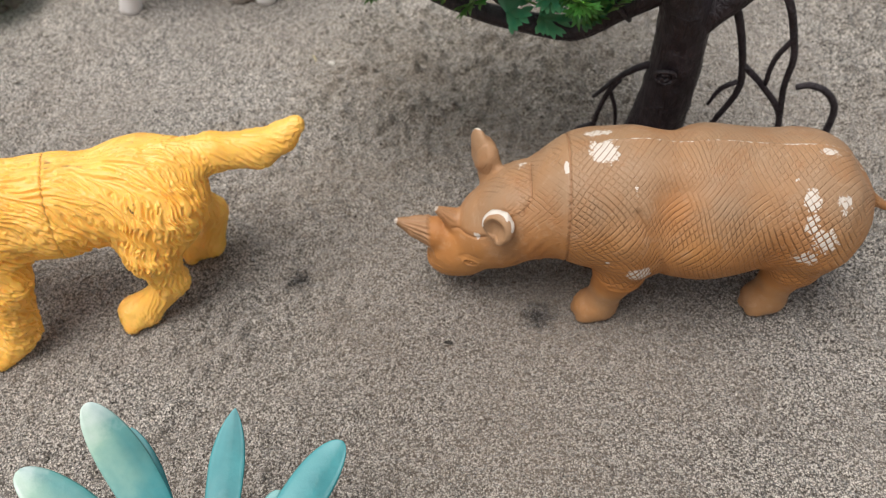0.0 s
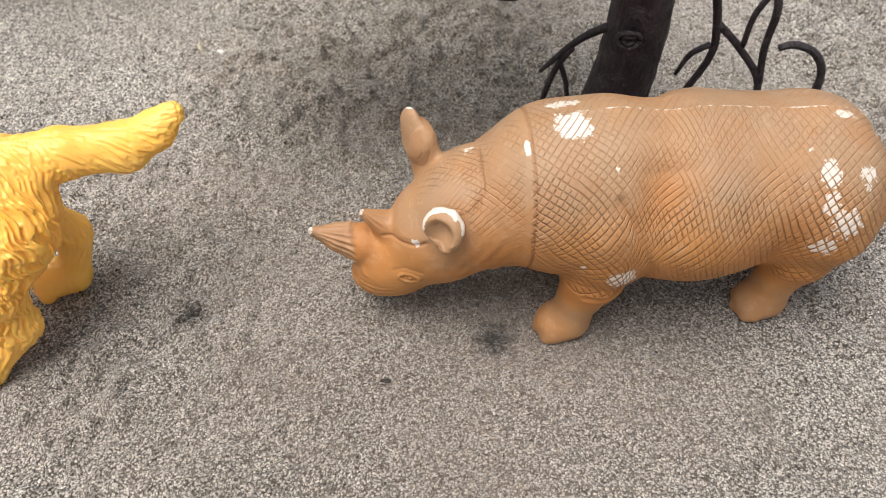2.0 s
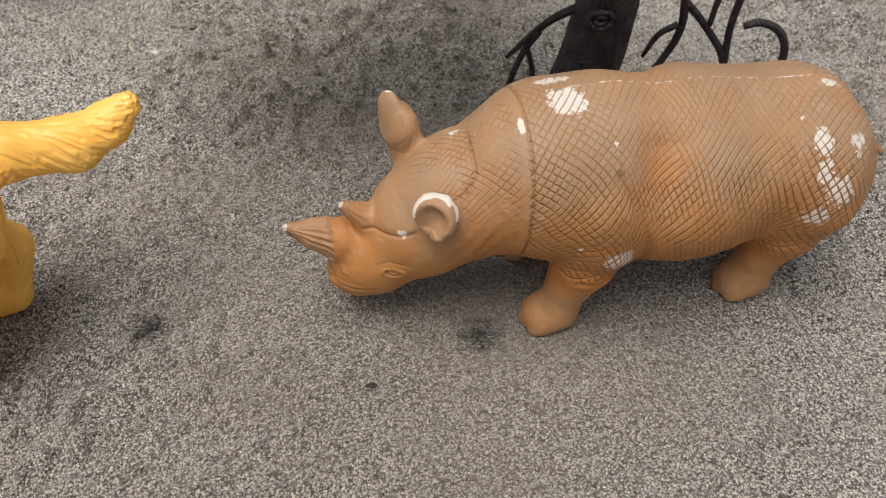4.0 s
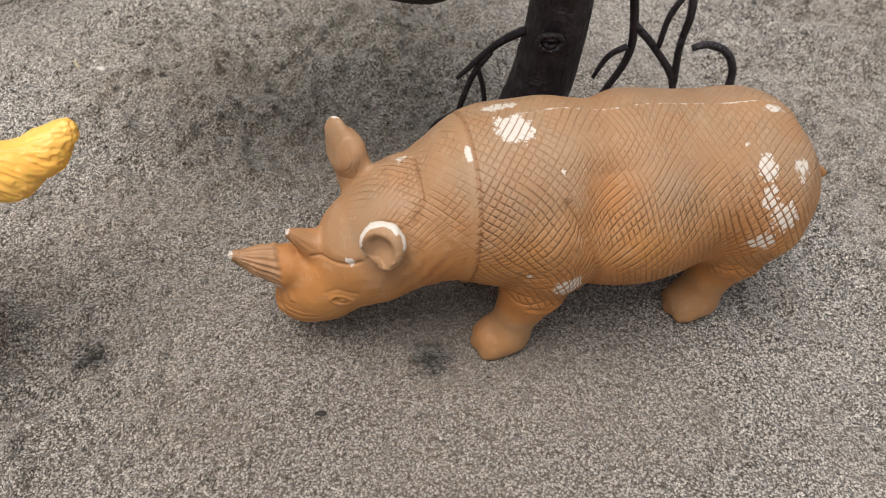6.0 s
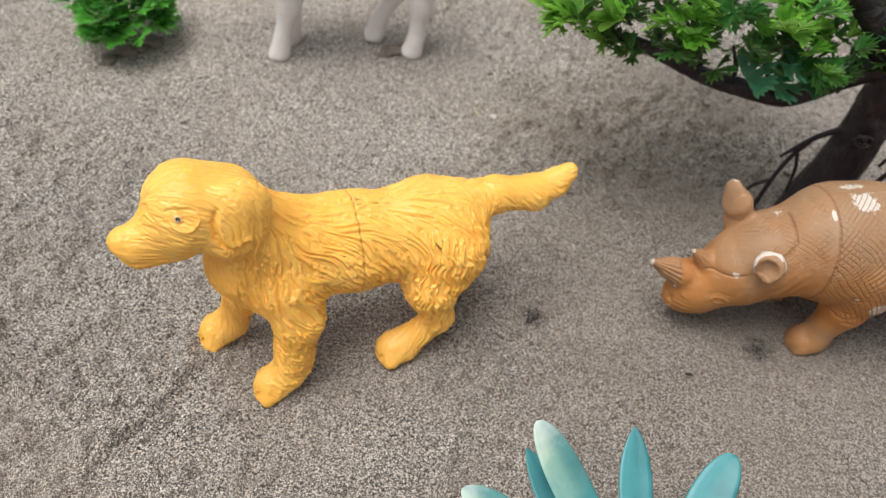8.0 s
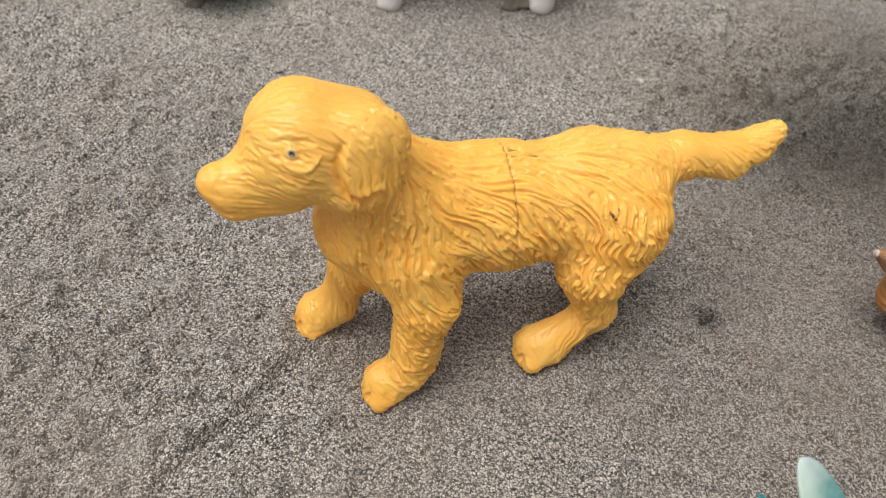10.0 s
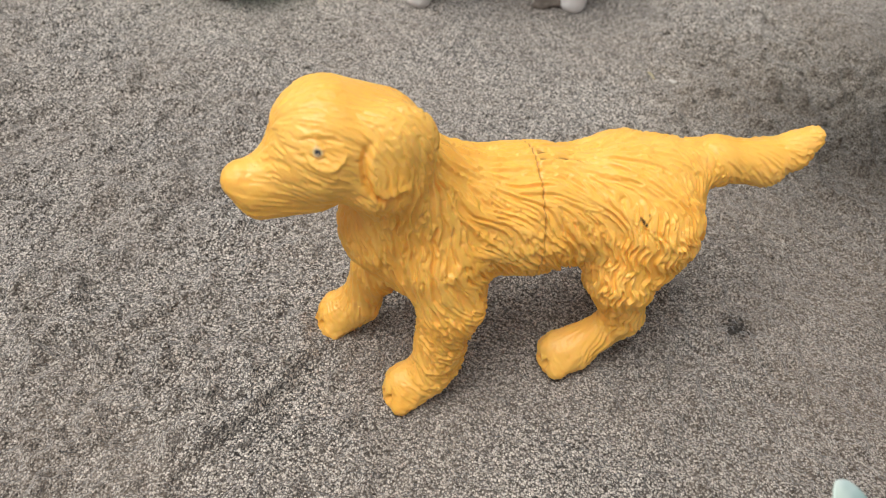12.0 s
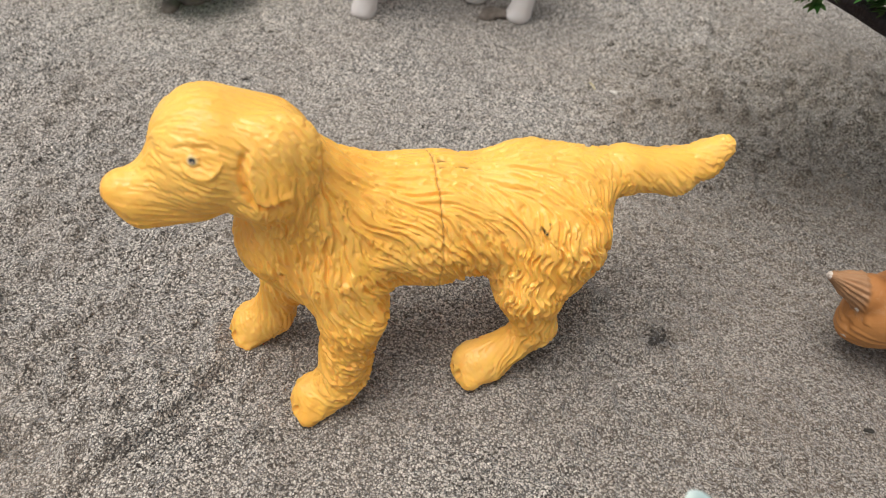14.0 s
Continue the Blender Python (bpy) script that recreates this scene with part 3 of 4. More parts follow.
def dog_bones():
    # (start, end, radius, radius, options); x forward, y left, z up, in mm; hair: lie of the coat, fur: its depth
    back, down = (-1.0, 0.0, -0.45), (-0.25, 0.1, -1.0)
    b = [
        ((30, 0, 51.4), (8, 0, 50.2), 15.8, 14.5, {"hair": back, "fur": 0.9}),
        ((8, 0, 49), (-20, 0, 48.5), 14.0, 15.0, {"hair": (-1, 0, -0.35), "fur": 0.9}),
        ((-20, 0, 48.5), (-26.5, 0, 47), 15.3, 14.8, {"hair": (-1, 0, -0.7), "fur": 0.9}),
        ((40, 0, 47), (46, 2, 53), 13.0, 11.5, {"hair": (-0.5, 0.1, -1), "fur": 0.8}),
        ((33, 1.5, 57), (48, 7.2, 74.5), 13.5, 11.2, {"hair": (-0.8, 0, -0.7), "fur": 0.9}),
        ((59.6, 9.7, 83.2), (48, 8, 79.5), 12.3, 11.0, {"hair": (-1, 0, -0.3), "fur": 0.3}),
        ((63, 10, 78), (77.0, 11.4, 75.4), 7.5, 4.9, {"hair": (-1, 0, -0.15), "fur": 0.28}),
        ((64, 10.2, 72.7), (75.0, 11.3, 71.7), 5.8, 4.5, {"hair": (-1, 0, -0.15), "fur": 0.28, "k": 3.0}),
        ((78.8, 11.6, 76.9), (79.4, 11.6, 76.7), 3.9, 3.7, {"fur": 0.0, "k": 0.8}),
        ((48.0, 17.6, 85.5), (51.2, 19.7, 76.5), 5.6, 3.4, {"hair": down, "fur": 0.28, "flat": (0.25, 1, 0.1), "thin": 0.46, "k": 5.0}),
        ((42.6, 14.2, 84.2), (46.0, 17.4, 77.5), 6.4, 4.8, {"hair": down, "fur": 0.45, "flat": (0.0, 1, 0.15), "thin": 0.42, "k": 6.0}),
        ((48.0, -0.2, 80), (51.0, -2.0, 72), 5.0, 3.4, {"hair": down, "fur": 0.3, "flat": (0.25, -1, 0.1), "thin": 0.42, "k": 1.2}),
        # near fore leg
        ((33, 8, 45), (31, 11, 35), 11.0, 8.8, {"hair": down, "fur": 0.9}),
        ((31, 11, 34), (36, 10.6, 12), 8.0, 5.4, {"hair": (-0.85, 0, -0.5), "fur": 0.7, "k": 3.0}),
        ((27.5, 11, 31), (30.5, 10.5, 11), 3.0, 2.4, {"hair": (-0.8, 0, -0.6), "fur": 1.5, "k": 2.0}),
        ((37, 10.4, 9), (43, 10, 5.8), 5.4, 6.0, {"hair": (1, 0, -0.5), "fur": 0.25, "k": 3.0}),
        # far fore leg
        ((38, -8, 45), (45, -13, 27), 11.0, 7.4, {"hair": down, "fur": 0.6}),
        ((45, -13, 27), (50, -17, 13), 6.8, 5.4, {"hair": down, "fur": 0.4, "k": 3.0}),
        ((50, -17, 10), (57, -18.5, 5.8), 5.5, 6.0, {"hair": (1, 0, -0.5), "fur": 0.25, "k": 3.0}),
        # near hind leg
        ((-25, 6.5, 45), (-18, 9.5, 35), 14.0, 10.3, {"hair": (-0.35, 0.1, -1), "fur": 1.05}),
        ((-17, 10, 32), (-19.5, 10.3, 20), 8.6, 5.9, {"hair": (-0.5, 0, -1), "fur": 0.8, "k": 3.0}),
        ((-21.2, 10, 17.8), (-7.6, 8.2, 7), 4.7, 5.0, {"hair": (0.8, 0, -0.5), "fur": 0.25, "k": 3.0}),
        ((-6.6, 8.2, 6.2), (-2.6, 7.8, 5.6), 5.6, 5.8, {"hair": (1, 0, -0.3), "fur": 0.25, "k": 3.0}),
        # far hind leg
        ((-25, -7, 46), (-29, -11.5, 35), 12.0, 7.4, {"hair": (-0.35, 0.1, -1), "fur": 0.8}),
        ((-29, -12, 34), (-38.3, -15, 21.5), 6.2, 4.5, {"hair": (-0.5, 0, -1), "fur": 0.5, "k": 3.0}),
        ((-38.3, -15, 20), (-33.5, -16.5, 7), 4.4, 4.5, {"hair": (0.8, 0, -0.5), "fur": 0.25, "k": 3.0}),
        ((-32.5, -16.8, 5.8), (-25.8, -17.8, 5.4), 5.2, 5.5, {"hair": (1, 0, -0.3), "fur": 0.25, "k": 3.0}),
        # tail
        ((-32, 0, 56), (-46, 0, 56.5), 7.2, 5.6, {"hair": (-0.8, 0, -0.6), "fur": 0.4}),
        ((-46, 0, 56.5), (-61, 0, 54.2), 5.7, 5.8, {"hair": (-0.65, 0, -0.85), "fur": 0.32, "k": 2.5}),
        ((-61, 0, 53.7), (-70, 0, 56.5), 5.5, 4.3, {"hair": (-0.7, 0, -0.8), "fur": 0.32, "k": 2.5}),
        ((-70, 0, 56.6), (-75.2, 0, 59.8), 4.5, 3.0, {"hair": (-0.9, 0, -0.2), "fur": 0.35, "k": 2.5}),
    ]
    # toes
    for cx, cy, far in PAWS:
        for k, s in enumerate((-4.2, -1.4, 1.5, 4.3)):
            reach = far - (1.6 if k in (0, 3) else 0.0)
            b.append(((cx, cy + s * 0.75, 4.8), (cx + reach - 3.0, cy + s * 0.95, 3.9), 3.1, 2.9, {"fur": 0.1, "k": 0.8}))
    return b


EYE = np.array((62.8, 19.2, 87.7))


def build_dog():
    bones = dog_bones()
    cuts = [((80, 16.4, 71.6), (64, 18.2, 71.4), 0.8, 0.8, {"k": 1.0})]
    for cx, cy, far in PAWS:
        for sp in (-2.7, 0.05, 2.8):
            cuts.append(((cx + far - 5.0, cy + sp * 0.8, 8.3), (cx + far + 0.5, cy + sp * 0.95, 3.0), 0.8, 0.9, {"k": 0.6}))
    v, q = field_mesh(bones, cuts, 0.58, 5.0)
    v = relax(v, q, 2)
    v, q = finer(v, q)
    v = relax(v, q, 1)
    nrm = normals_of(v, q)
    dist = np.stack([bone_distance(v, b) for b in bones], 1)
    gapd = np.maximum(dist - dist.min(1)[:, None], 0)
    w = np.exp(-gapd / 1.8)
    w /= w.sum(1)[:, None]
    amount = w @ np.array([b[4].get("fur", 0.0) for b in bones])
    w = np.exp(-gapd / 4.0)
    lie = np.array([b[4].get("hair", (-1, 0, -0.3)) for b in bones], float)
    lie /= np.linalg.norm(lie, axis=1)[:, None]
    d = w @ lie
    d[:, 1] *= np.where(v[:, 1] >= 0, 1.0, -1.0)
    d -= nrm * (d * nrm).sum(1)[:, None]
    d /= np.maximum(np.linalg.norm(d, axis=1), 1e-6)[:, None]
    # lie of the coat on the body: (forward, height, degrees turned down from straight back)
    lies = np.array(((46, 72, 62), (38, 62, 55), (30, 58, 38), (26, 66, 18), (20, 60, 4), (13, 58, -8), (13, 50, 30), (21, 45, 34), (30, 41, 24), (5, 51, 34), (4, 42, 52), (-5, 42, 74), (-8, 56, 24),
        (-15, 61, 14), (-25, 62, 26), (-33, 58, 62), (-38, 50, 92), (-22, 50, 72), (-14, 45, 100), (-20, 37, 96), (-28, 42, 90), (-20, 25, 98), (30, 27, -4), (34, 16, 0), (26, 34, 12), (36, 34, 14), (36, 50, 55), (43, 50, 76)), float)
    turned = np.radians(np.minimum(22 + 1.2 * lies[:, 2], np.maximum(lies[:, 2], 86)))
    face = np.where(v[:, 0] > 51, 0.0, 1.0)

    def waved(p):
        ww = np.exp(-((p[:, 0, None] - lies[:, 0]) ** 2 + (p[:, 2, None] - lies[:, 1]) ** 2) / 2 / 5.5**2)
        total = ww.sum(1)
        a = np.arctan2(ww @ np.sin(turned), ww @ np.cos(turned))
        thigh = np.clip((-6 - p[:, 0]) / 8, 0, 1) * np.clip((60 - p[:, 2]) / 14, 0, 1)
        phase = (p[:, 2] - 0.35 * p[:, 0]) * 6.283 / 7.8 + 4.0 * grid_noise(p / 15.0, 50)
        a = a + (0.22 + 0.36 * thigh) * np.sin(phase) + 0.8 * (grid_noise(p / 8.0 + 9.0, 51) - 0.5)
        body = np.stack([-np.cos(a), np.zeros(len(p)), -np.sin(a)], 1)
        k = (np.clip(total * 2.5, 0, 1) * face)[:, None]
        w = d * (1 - k) + body * k
        w = w - nrm * (w * nrm).sum(1)[:, None]
        return w / np.maximum(np.linalg.norm(w, axis=1), 0.05)[:, None]

    coarse, thin, broad = grid_noise(v / 0.66, 7), grid_noise(v / 0.5, 8), grid_noise(v / 2.0, 6)
    for sign in (-1.0, 1.0):
        p = v.copy()
        for k in range(10):
            p = p + sign * 0.5 * waved(p)
            coarse += grid_noise(p / 0.66, 7)
            broad += grid_noise(p / 2.0, 6)
            if k < 6:
                thin += grid_noise(p / 0.5, 8)
    coarse, thin, broad = ((a - a.mean()) / a.std() for a in (coarse, thin, broad))
    val = 0.82 * np.tanh(1.25 * coarse) + 0.12 * np.tanh(broad) + 0.05 * np.clip(thin, -2, 2)
    deep = np.clip(-0.6 - coarse, 0, 1) * amount
    v = v + nrm * (amount * (1 - 0.25 * np.clip(nrm[:, 2] * 1.4 - 0.3, 0, 1)) * (0.88 * val - 0.09))[:, None]
    # fanned grooves on the paws
    for cx, cy, far in PAWS:
        fan = np.arctan2(v[:, 1] - cy, v[:, 0] - (cx - 9.0))
        on = np.clip(1.5 - np.hypot(v[:, 0] - cx, v[:, 1] - cy) / 9.0, 0, 1) * np.clip((11 - v[:, 2]) / 3, 0, 1) * (v[:, 2] > 2.0)
        v = v + nrm * (on * 0.22 * np.sin(fan * 17 + 4 * grid_noise(v / 3.0, 79)))[:, None]
    # the front and lower edge of the ear flap
    flap = near_line(v[:, 0], v[:, 2], ((52.0, 87.6), (53.1, 84), (53.0, 80), (52.0, 76.6), (50.2, 74.9), (47.5, 74.6), (45, 75.4)))
    beside = np.clip((89.5 - v[:, 2]) / 3.5, 0, 1) * ((v[:, 1] > 11) & (v[:, 0] > 43) & (v[:, 0] < 60) & (v[:, 2] > 70))
    ahead = np.clip((v[:, 0] - np.interp(v[:, 2], (74, 76.6, 80, 84, 88, 91), (50, 52, 53, 53.1, 52, 50))) / 0.8, 0, 1)
    under = np.clip((75.2 - v[:, 2]) / 0.8, 0, 1)
    v = v + nrm * (beside * (-1.7 * np.exp(-((flap / 0.75) ** 2)) - 1.0 * np.maximum(ahead, under) * np.exp(-flap / 1.8) + 0.5 * (1 - np.maximum(ahead, under)) * np.exp(-(((flap - 1.6) / 1.3) ** 2))))[:, None]
    # the joint round the barrel
    line = np.abs(v[:, 0] - (7.2 - 0.07 * (v[:, 2] - 64)) - 0.8 * (grid_noise(v / 6.0, 77) - 0.5))
    seam_crease = np.clip(1 - line / 0.4, 0, 1) * (v[:, 2] > 36) * (0.55 + 0.45 * np.clip((v[:, 2] - 48) / 8, 0, 1))
    v = v - nrm * (0.55 * seam_crease)[:, None]
    back_x, up_z = EYE[0] - v[:, 0], v[:, 2] - EYE[2]
    near = (v[:, 1] > 12) & (v[:, 2] > 78)
    r = np.hypot(back_x, up_z) + 50.0 * ~near
    lid = up_z + 3.6 - 0.14 * (back_x - 1.8) ** 2
    reach = np.clip((4.6 - np.abs(back_x - 1.8)) / 1.2, 0, 1)
    socket = -1.25 * np.exp(-(((back_x - 0.9) / 3.4) ** 2) - (up_z / 2.0) ** 2) + 0.8 * np.exp(-((r / 1.35) ** 4))
    socket = socket + 0.6 * reach * np.exp(-((lid / 0.65) ** 2)) - 0.12 * reach * np.exp(-(((lid + 1.5) / 0.7) ** 2))
    socket = socket - 0.3 * np.exp(-(((up_z - 2.4 + 0.07 * (back_x - 1) ** 2) / 0.6) ** 2)) * np.clip((5 - np.abs(back_x - 1)) / 2, 0, 1)
    v = v + nrm * (socket * near)[:, None]
    eye = np.clip((1.3 - r) / 0.5, 0, 1) * 0.8
    pup = np.clip((0.8 - r) / 0.3, 0, 1) * (0.6 + 0.4 * (grid_noise(v / 0.45, 91) > 0.3))
    fleck = np.zeros(len(v))
    for c, s in (((-17.4, 17.1, 54.9), 0.8), ((-18.2, 17.1, 54.3), 0.6), ((-19.2, 16.8, 56.3), 0.5)):
        dd = (v - np.array(c)) * (1, 0.25, 1)
        fleck = np.maximum(fleck, np.clip((s - np.linalg.norm(dd, axis=1)) / 0.4, 0, 1))
    scar = (np.abs(v[:, 1] + 2.5) < 5) & (v[:, 2] > 60) & (v[:, 0] < 6) & (v[:, 0] > -10)
    fleck = np.maximum(fleck, 0.75 * scar * np.clip(-0.35 - coarse, 0, 1) * (grid_noise(v / 2.2, 78) > 0.45))
    deep = np.clip(deep, 0, 1) * (0.25 + 2.0 * scar)
    out = v.copy()
    out[:, 1] += 8.0 - 0.22 * v[:, 2]
    low = out[:, 2] < 0.4
    out[low, 2] = 0.4 + 0.2 * (out[low, 2] - 0.4)
    me = mesh_of("toy_dog", out / 1000, q, YELLOW, {"seam_crease": seam_crease * 0.8, "eye": eye, "pupil": pup, "fleck": fleck, "groove": np.clip(deep, 0, 1)})
    ob = new("toy_dog", me)
    ob.matrix_world = pose(-0.062, 0.205, LIFT, 0, 0, 207)
    tagged(ob, "bright yellow plastic toy dog with wavy moulded fur, standing on sand", "toy dog")


build_dog()


# ---- brown rhinoceros ----
def rhino_bones():
    b = [
        ((17, 0, 45), (-15, 0, 44.3), 22.3, 24.2),
        ((-15, 0, 44.3), (-44, 0, 44.5), 24.4, 23.2),
        ((-46.5, 0, 43), (-49, 0, 41), 22.2, 20.8),
        ((19, 0, 51), (8, 0, 51.5), 19.0, 19.5),
        ((22, 0, 47), (41, 0, 39.8), 19.8, 15.6),
        ((41, 0, 39.2), (49.5, 0, 34), 15.6, 13.6),
        ((51, 0, 29.6), (64, 0, 21.8), 13.4, 10.0),
        ((63, 0, 19), (67, 0, 16.3), 9.6, 7.8),
        ((67.5, 0, 17.4), (70.9, 0, 14.8), 6.0, 4.4, {"k": 2.5}),
        ((66.5, 0, 26.5), (71, 0, 28.4), 6.4, 5.6, {"k": 2.0}),
        ((72.0, 0, 28.6), (78, 0, 31.4), 5.7, 3.8, {"k": 0.6}),
        ((78, 0, 31.4), (84.8, 0, 34.6), 3.8, 1.3, {"k": 1.0}),
        ((64.0, 0, 34.6), (70.9, 0, 41.0), 4.6, 1.1, {"k": 1.0}),
        # ears
        ((49.8, 15.0, 48.6), (50.8, 16.2, 50.8), 5.3, 5.7, {"flat": (0.42, 0.7, 0.55), "thin": 0.5, "k": 1.2}),
        ((52, -10.5, 47.0), (55.0, -13.0, 54.0), 6.0, 5.8, {"flat": (0.68, 0.42, 0.28), "thin": 0.4, "k": 1.5}),
        ((55.0, -13.0, 54.0), (57.4, -15.0, 58.6), 5.8, 3.9, {"flat": (0.68, 0.42, 0.28), "thin": 0.4, "k": 1.5}),
    ]
    for s in (1, -1):
        b += [
            # shoulder, fore leg, thigh, hind leg
            ((10, 12.3 * s, 48), (6.5, 13.4 * s, 36.5), 11.5, 10.6, {"k": 1.6}),
            ((10, 11.5 * s, 36), (9.5, 13.5 * s, 27), 11.5, 8.8, {"k": 2.0}),
            ((9.5, 13.5 * s, 26), (13.2, 14 * s, 11.5), 8.0, 5.7, {"k": 3.0}),
            ((14.4, 14.3 * s, 6.2), (17.8, 14.3 * s, 4.6), 6.5, 6.2, {"k": 2.5}),
            ((-49, 10 * s, 38), (-47.5, 11.5 * s, 29), 13.6, 10.0, {"k": 2.5}),
            ((-47, 11.5 * s, 26), (-44.5, 11.2 * s, 11), 7.6, 6.0, {"k": 3.0}),
            ((-44.8, 11.2 * s, 6.0), (-41.8, 11.2 * s, 4.8), 6.5, 6.3, {"k": 2.5}),
        ]
        for fx, ly in ((17.8, 13.8), (-41.8, 11.0)):
            for k in (-4.2, 0, 4.2):
                b.append(((fx + 2.6 - abs(k) * 0.3, ly * s + k, 3.0), (fx + 4.6 - abs(k) * 0.4, ly * s + k, 2.2), 2.7, 2.1, {"k": 1.0}))
    b.append(((-67, 0, 47), (-75, 1, 42), 2.4, 1.6, {"k": 2.0}))
    return b


RHINO_CUTS = [
    ((54.2, 18.8, 47.8), (52.6, 18.6, 50.8), 4.0, 4.1, {"k": 0.7}),
    ((60.6, -11.4, 53.0), (61.8, -12.6, 57.0), 2.6, 2.2, {"k": 2.0}),
    ((73.5, 6.2, 13.6), (62, 10.8, 13.6), 0.8, 0.9, {"k": 1.0}),
    ((74.8, 3.4, 18.6), (74.4, 3.6, 18.4), 1.0, 1.0, {"k": 1.0}),
]


def build_rhino():
    bones = rhino_bones()
    v, q = field_mesh(bones, RHINO_CUTS, 0.8, 4.5)
    v = relax(v, q, 2)
    v, q = finer(v, q)
    v = relax(v, q, 1)
    nrm = normals_of(v, q)
    f, l, z = v.T
    axis = np.interp(f, (-70, -15, 18, 45, 60, 75), (39, 41, 44, 37, 28, 18))
    th = np.arctan2(l, z - axis)
    # two sets of engraved lines that wander over the hide
    ga = th * 23
    wf = f + 5.5 * (fbm(v / 30.0, 2, 81) - 0.5) * 2
    wa = ga + 5.5 * (fbm(v / 30.0, 2, 82) - 0.5) * 2
    fore = np.clip((f + 3) / 9, 0, 1)
    up = (wf * (0.86 - 0.16 * fore) + wa * (0.42 + 0.2 * fore)) / 1.5
    down = (-wf * (0.62 + 0.1 * fore) + wa * (0.70 - 0.08 * fore)) / 1.6
    legz = np.clip((z - 22) / 5, 0, 1)
    hatch = np.clip((29.6 - f) / 1.2, 0, 1) * legz * np.clip((f + 76) / 6, 0, 1)
    hatch = hatch * np.where((f > -3) & (f < 22), np.clip((z - 25.5) / 2, 0, 1), 1.0)
    hatch = hatch * (0.42 + 0.58 * np.clip((63 - z + 12 * (fbm(v / 10.0, 2, 83) - 0.5)) / 8, 0, 1))
    neck = np.clip((f - 29.6) / 2, 0, 1) * np.clip((58 - f) / 6, 0, 1) * np.clip((z - 24) / 8, 0, 1)
    ears = (z > 46.5) & (np.abs(l) > 11.5) & (f > 44)
    hatch = np.maximum(hatch, neck * (0.08 + 0.45 * np.clip((fbm(v / 7.0, 2, 84) - 0.42) * 4, 0, 1)) * np.clip((z - 34) / 10, 0.25, 1)) * ~ears
    h = 0.6 * (fbm(v / 14.0, 3, 61) - 0.5) + 0.5 * np.clip((22 - z) / 6, 0, 1) * (f < 32) * (fbm(v / 4.0, 3, 68) - 0.5)
    h = h + 0.2 * neck * (grid_noise(np.stack([f / 1.4, l / 5.0, z / 5.0], 1), 62) - 0.5) * 2
    # the joint round the neck
    line = np.abs(f - 28.4 - 0.25 * (grid_noise(v / 7.0, 63) - 0.5))
    ring = np.clip(1 - line / 0.45, 0, 1) * (z > 18)
    h = h - 0.7 * ring
    # the mould line along the back
    spine = np.clip(1 - np.abs(l + 2.0 - 0.3 * np.sin(f / 11)) / 0.6, 0, 1) * (z > 55) * (f < 22)
    h = h + 0.35 * spine
    # edge of the crown plate, from the nape down behind the ear and forward to the small horn
    nape = near_line(f, z, ((44.5, 62), (40.2, 59), (40.0, 56), (42.5, 52)))
    fold = np.clip(1 - nape / 0.65, 0, 1) * (l > -4) * (l < 16)
    brow = near_line(f, z, ((66, 35.4), (62, 36.8), (57.5, 38.6), (54.5, 40.5)))
    edge = np.clip(1 - brow / 0.5, 0, 1) * (l > 2)
    plate = np.clip((f - 41) / 3, 0, 1) * np.clip((66 - f) / 5, 0, 1) * np.clip((z - np.interp(f, (42, 54, 66), (53, 40.5, 35.4))) / 1.2, 0, 1)
    h = h + 0.35 * plate * ~ears - 0.6 * fold - 0.5 * edge
    side = np.clip((np.abs(l) - 9) / 5, 0, 1)
    # shoulder flap
    flap = near_line(f, z, ((8.5, 60), (5, 54), (1.8, 47), (-1.6, 39), (-3.0, 31)))
    h = h - 0.85 * np.clip(1 - flap / 1.5, 0, 1) * side
    hem = near_line(f, z, ((-2.6, 30), (1.5, 26.2), (8, 24.8), (13, 25.5)))
    h = h - 0.8 * np.clip(1 - hem / 1.3, 0, 1) * side
    h = h + side * (0.9 * np.exp(-((f - 11) ** 2 / 2 / 7.0**2 + (z - 44) ** 2 / 2 / 9.0**2)) - 2.3 * np.exp(-((f + 3.5) ** 2 / 2 / 5.5**2 + (z - 59) ** 2 / 2 / 7.0**2)))
    h = h + side * (1.2 * np.exp(-((f + 51) ** 2 + (z - 44) ** 2) / 2 / 8.0**2) - 2.0 * np.exp(-((f + 36) ** 2 / 2 / 4.5**2 + (z - 38) ** 2 / 2 / 9.0**2)))
    h = h + 0.9 * side * np.exp(-((f + 18) ** 2 / 2 / 9.0**2 + (z - 42) ** 2 / 2 / 9.0**2))
    h = h - 1.4 * np.exp(-((f + 62) ** 2 / 2 / 5.0**2 + l**2 / 2 / 5.0**2 + (z - 60) ** 2 / 2 / 5.0**2))
    # ribbed horns
    hornr = np.clip((f - 73.0) / 1.5, 0, 1) * (z > 22 + (f - 72) * 0.4)
    ang = np.arctan2(l, z - 29.5 - (f - 74) * 0.47)
    rib = np.sin(ang * 15 + 2 * grid_noise(v / 4.0, 66))
    h = h + hornr * 0.32 * rib
    lip = np.abs(f - 73.4 - 0.3 * (z - 29))
    h = h + 0.45 * np.exp(-((lip / 0.8) ** 2)) * (z > 22.5) * (z < 35)
    small = np.clip((z - 37.2) / 1.0, 0, 1) * np.clip((f - 64) / 1, 0, 1) * (np.abs(l) < 5)
    h = h + small * 0.22 * np.sin(np.arctan2(l, f - 64 - 0.9 * (z - 34)) * 9)
    # eye with its lids
    er = np.hypot((f - 59.4) * 0.95, (z - 26.0) * 1.6) + 50.0 * (np.abs(l) < 5)
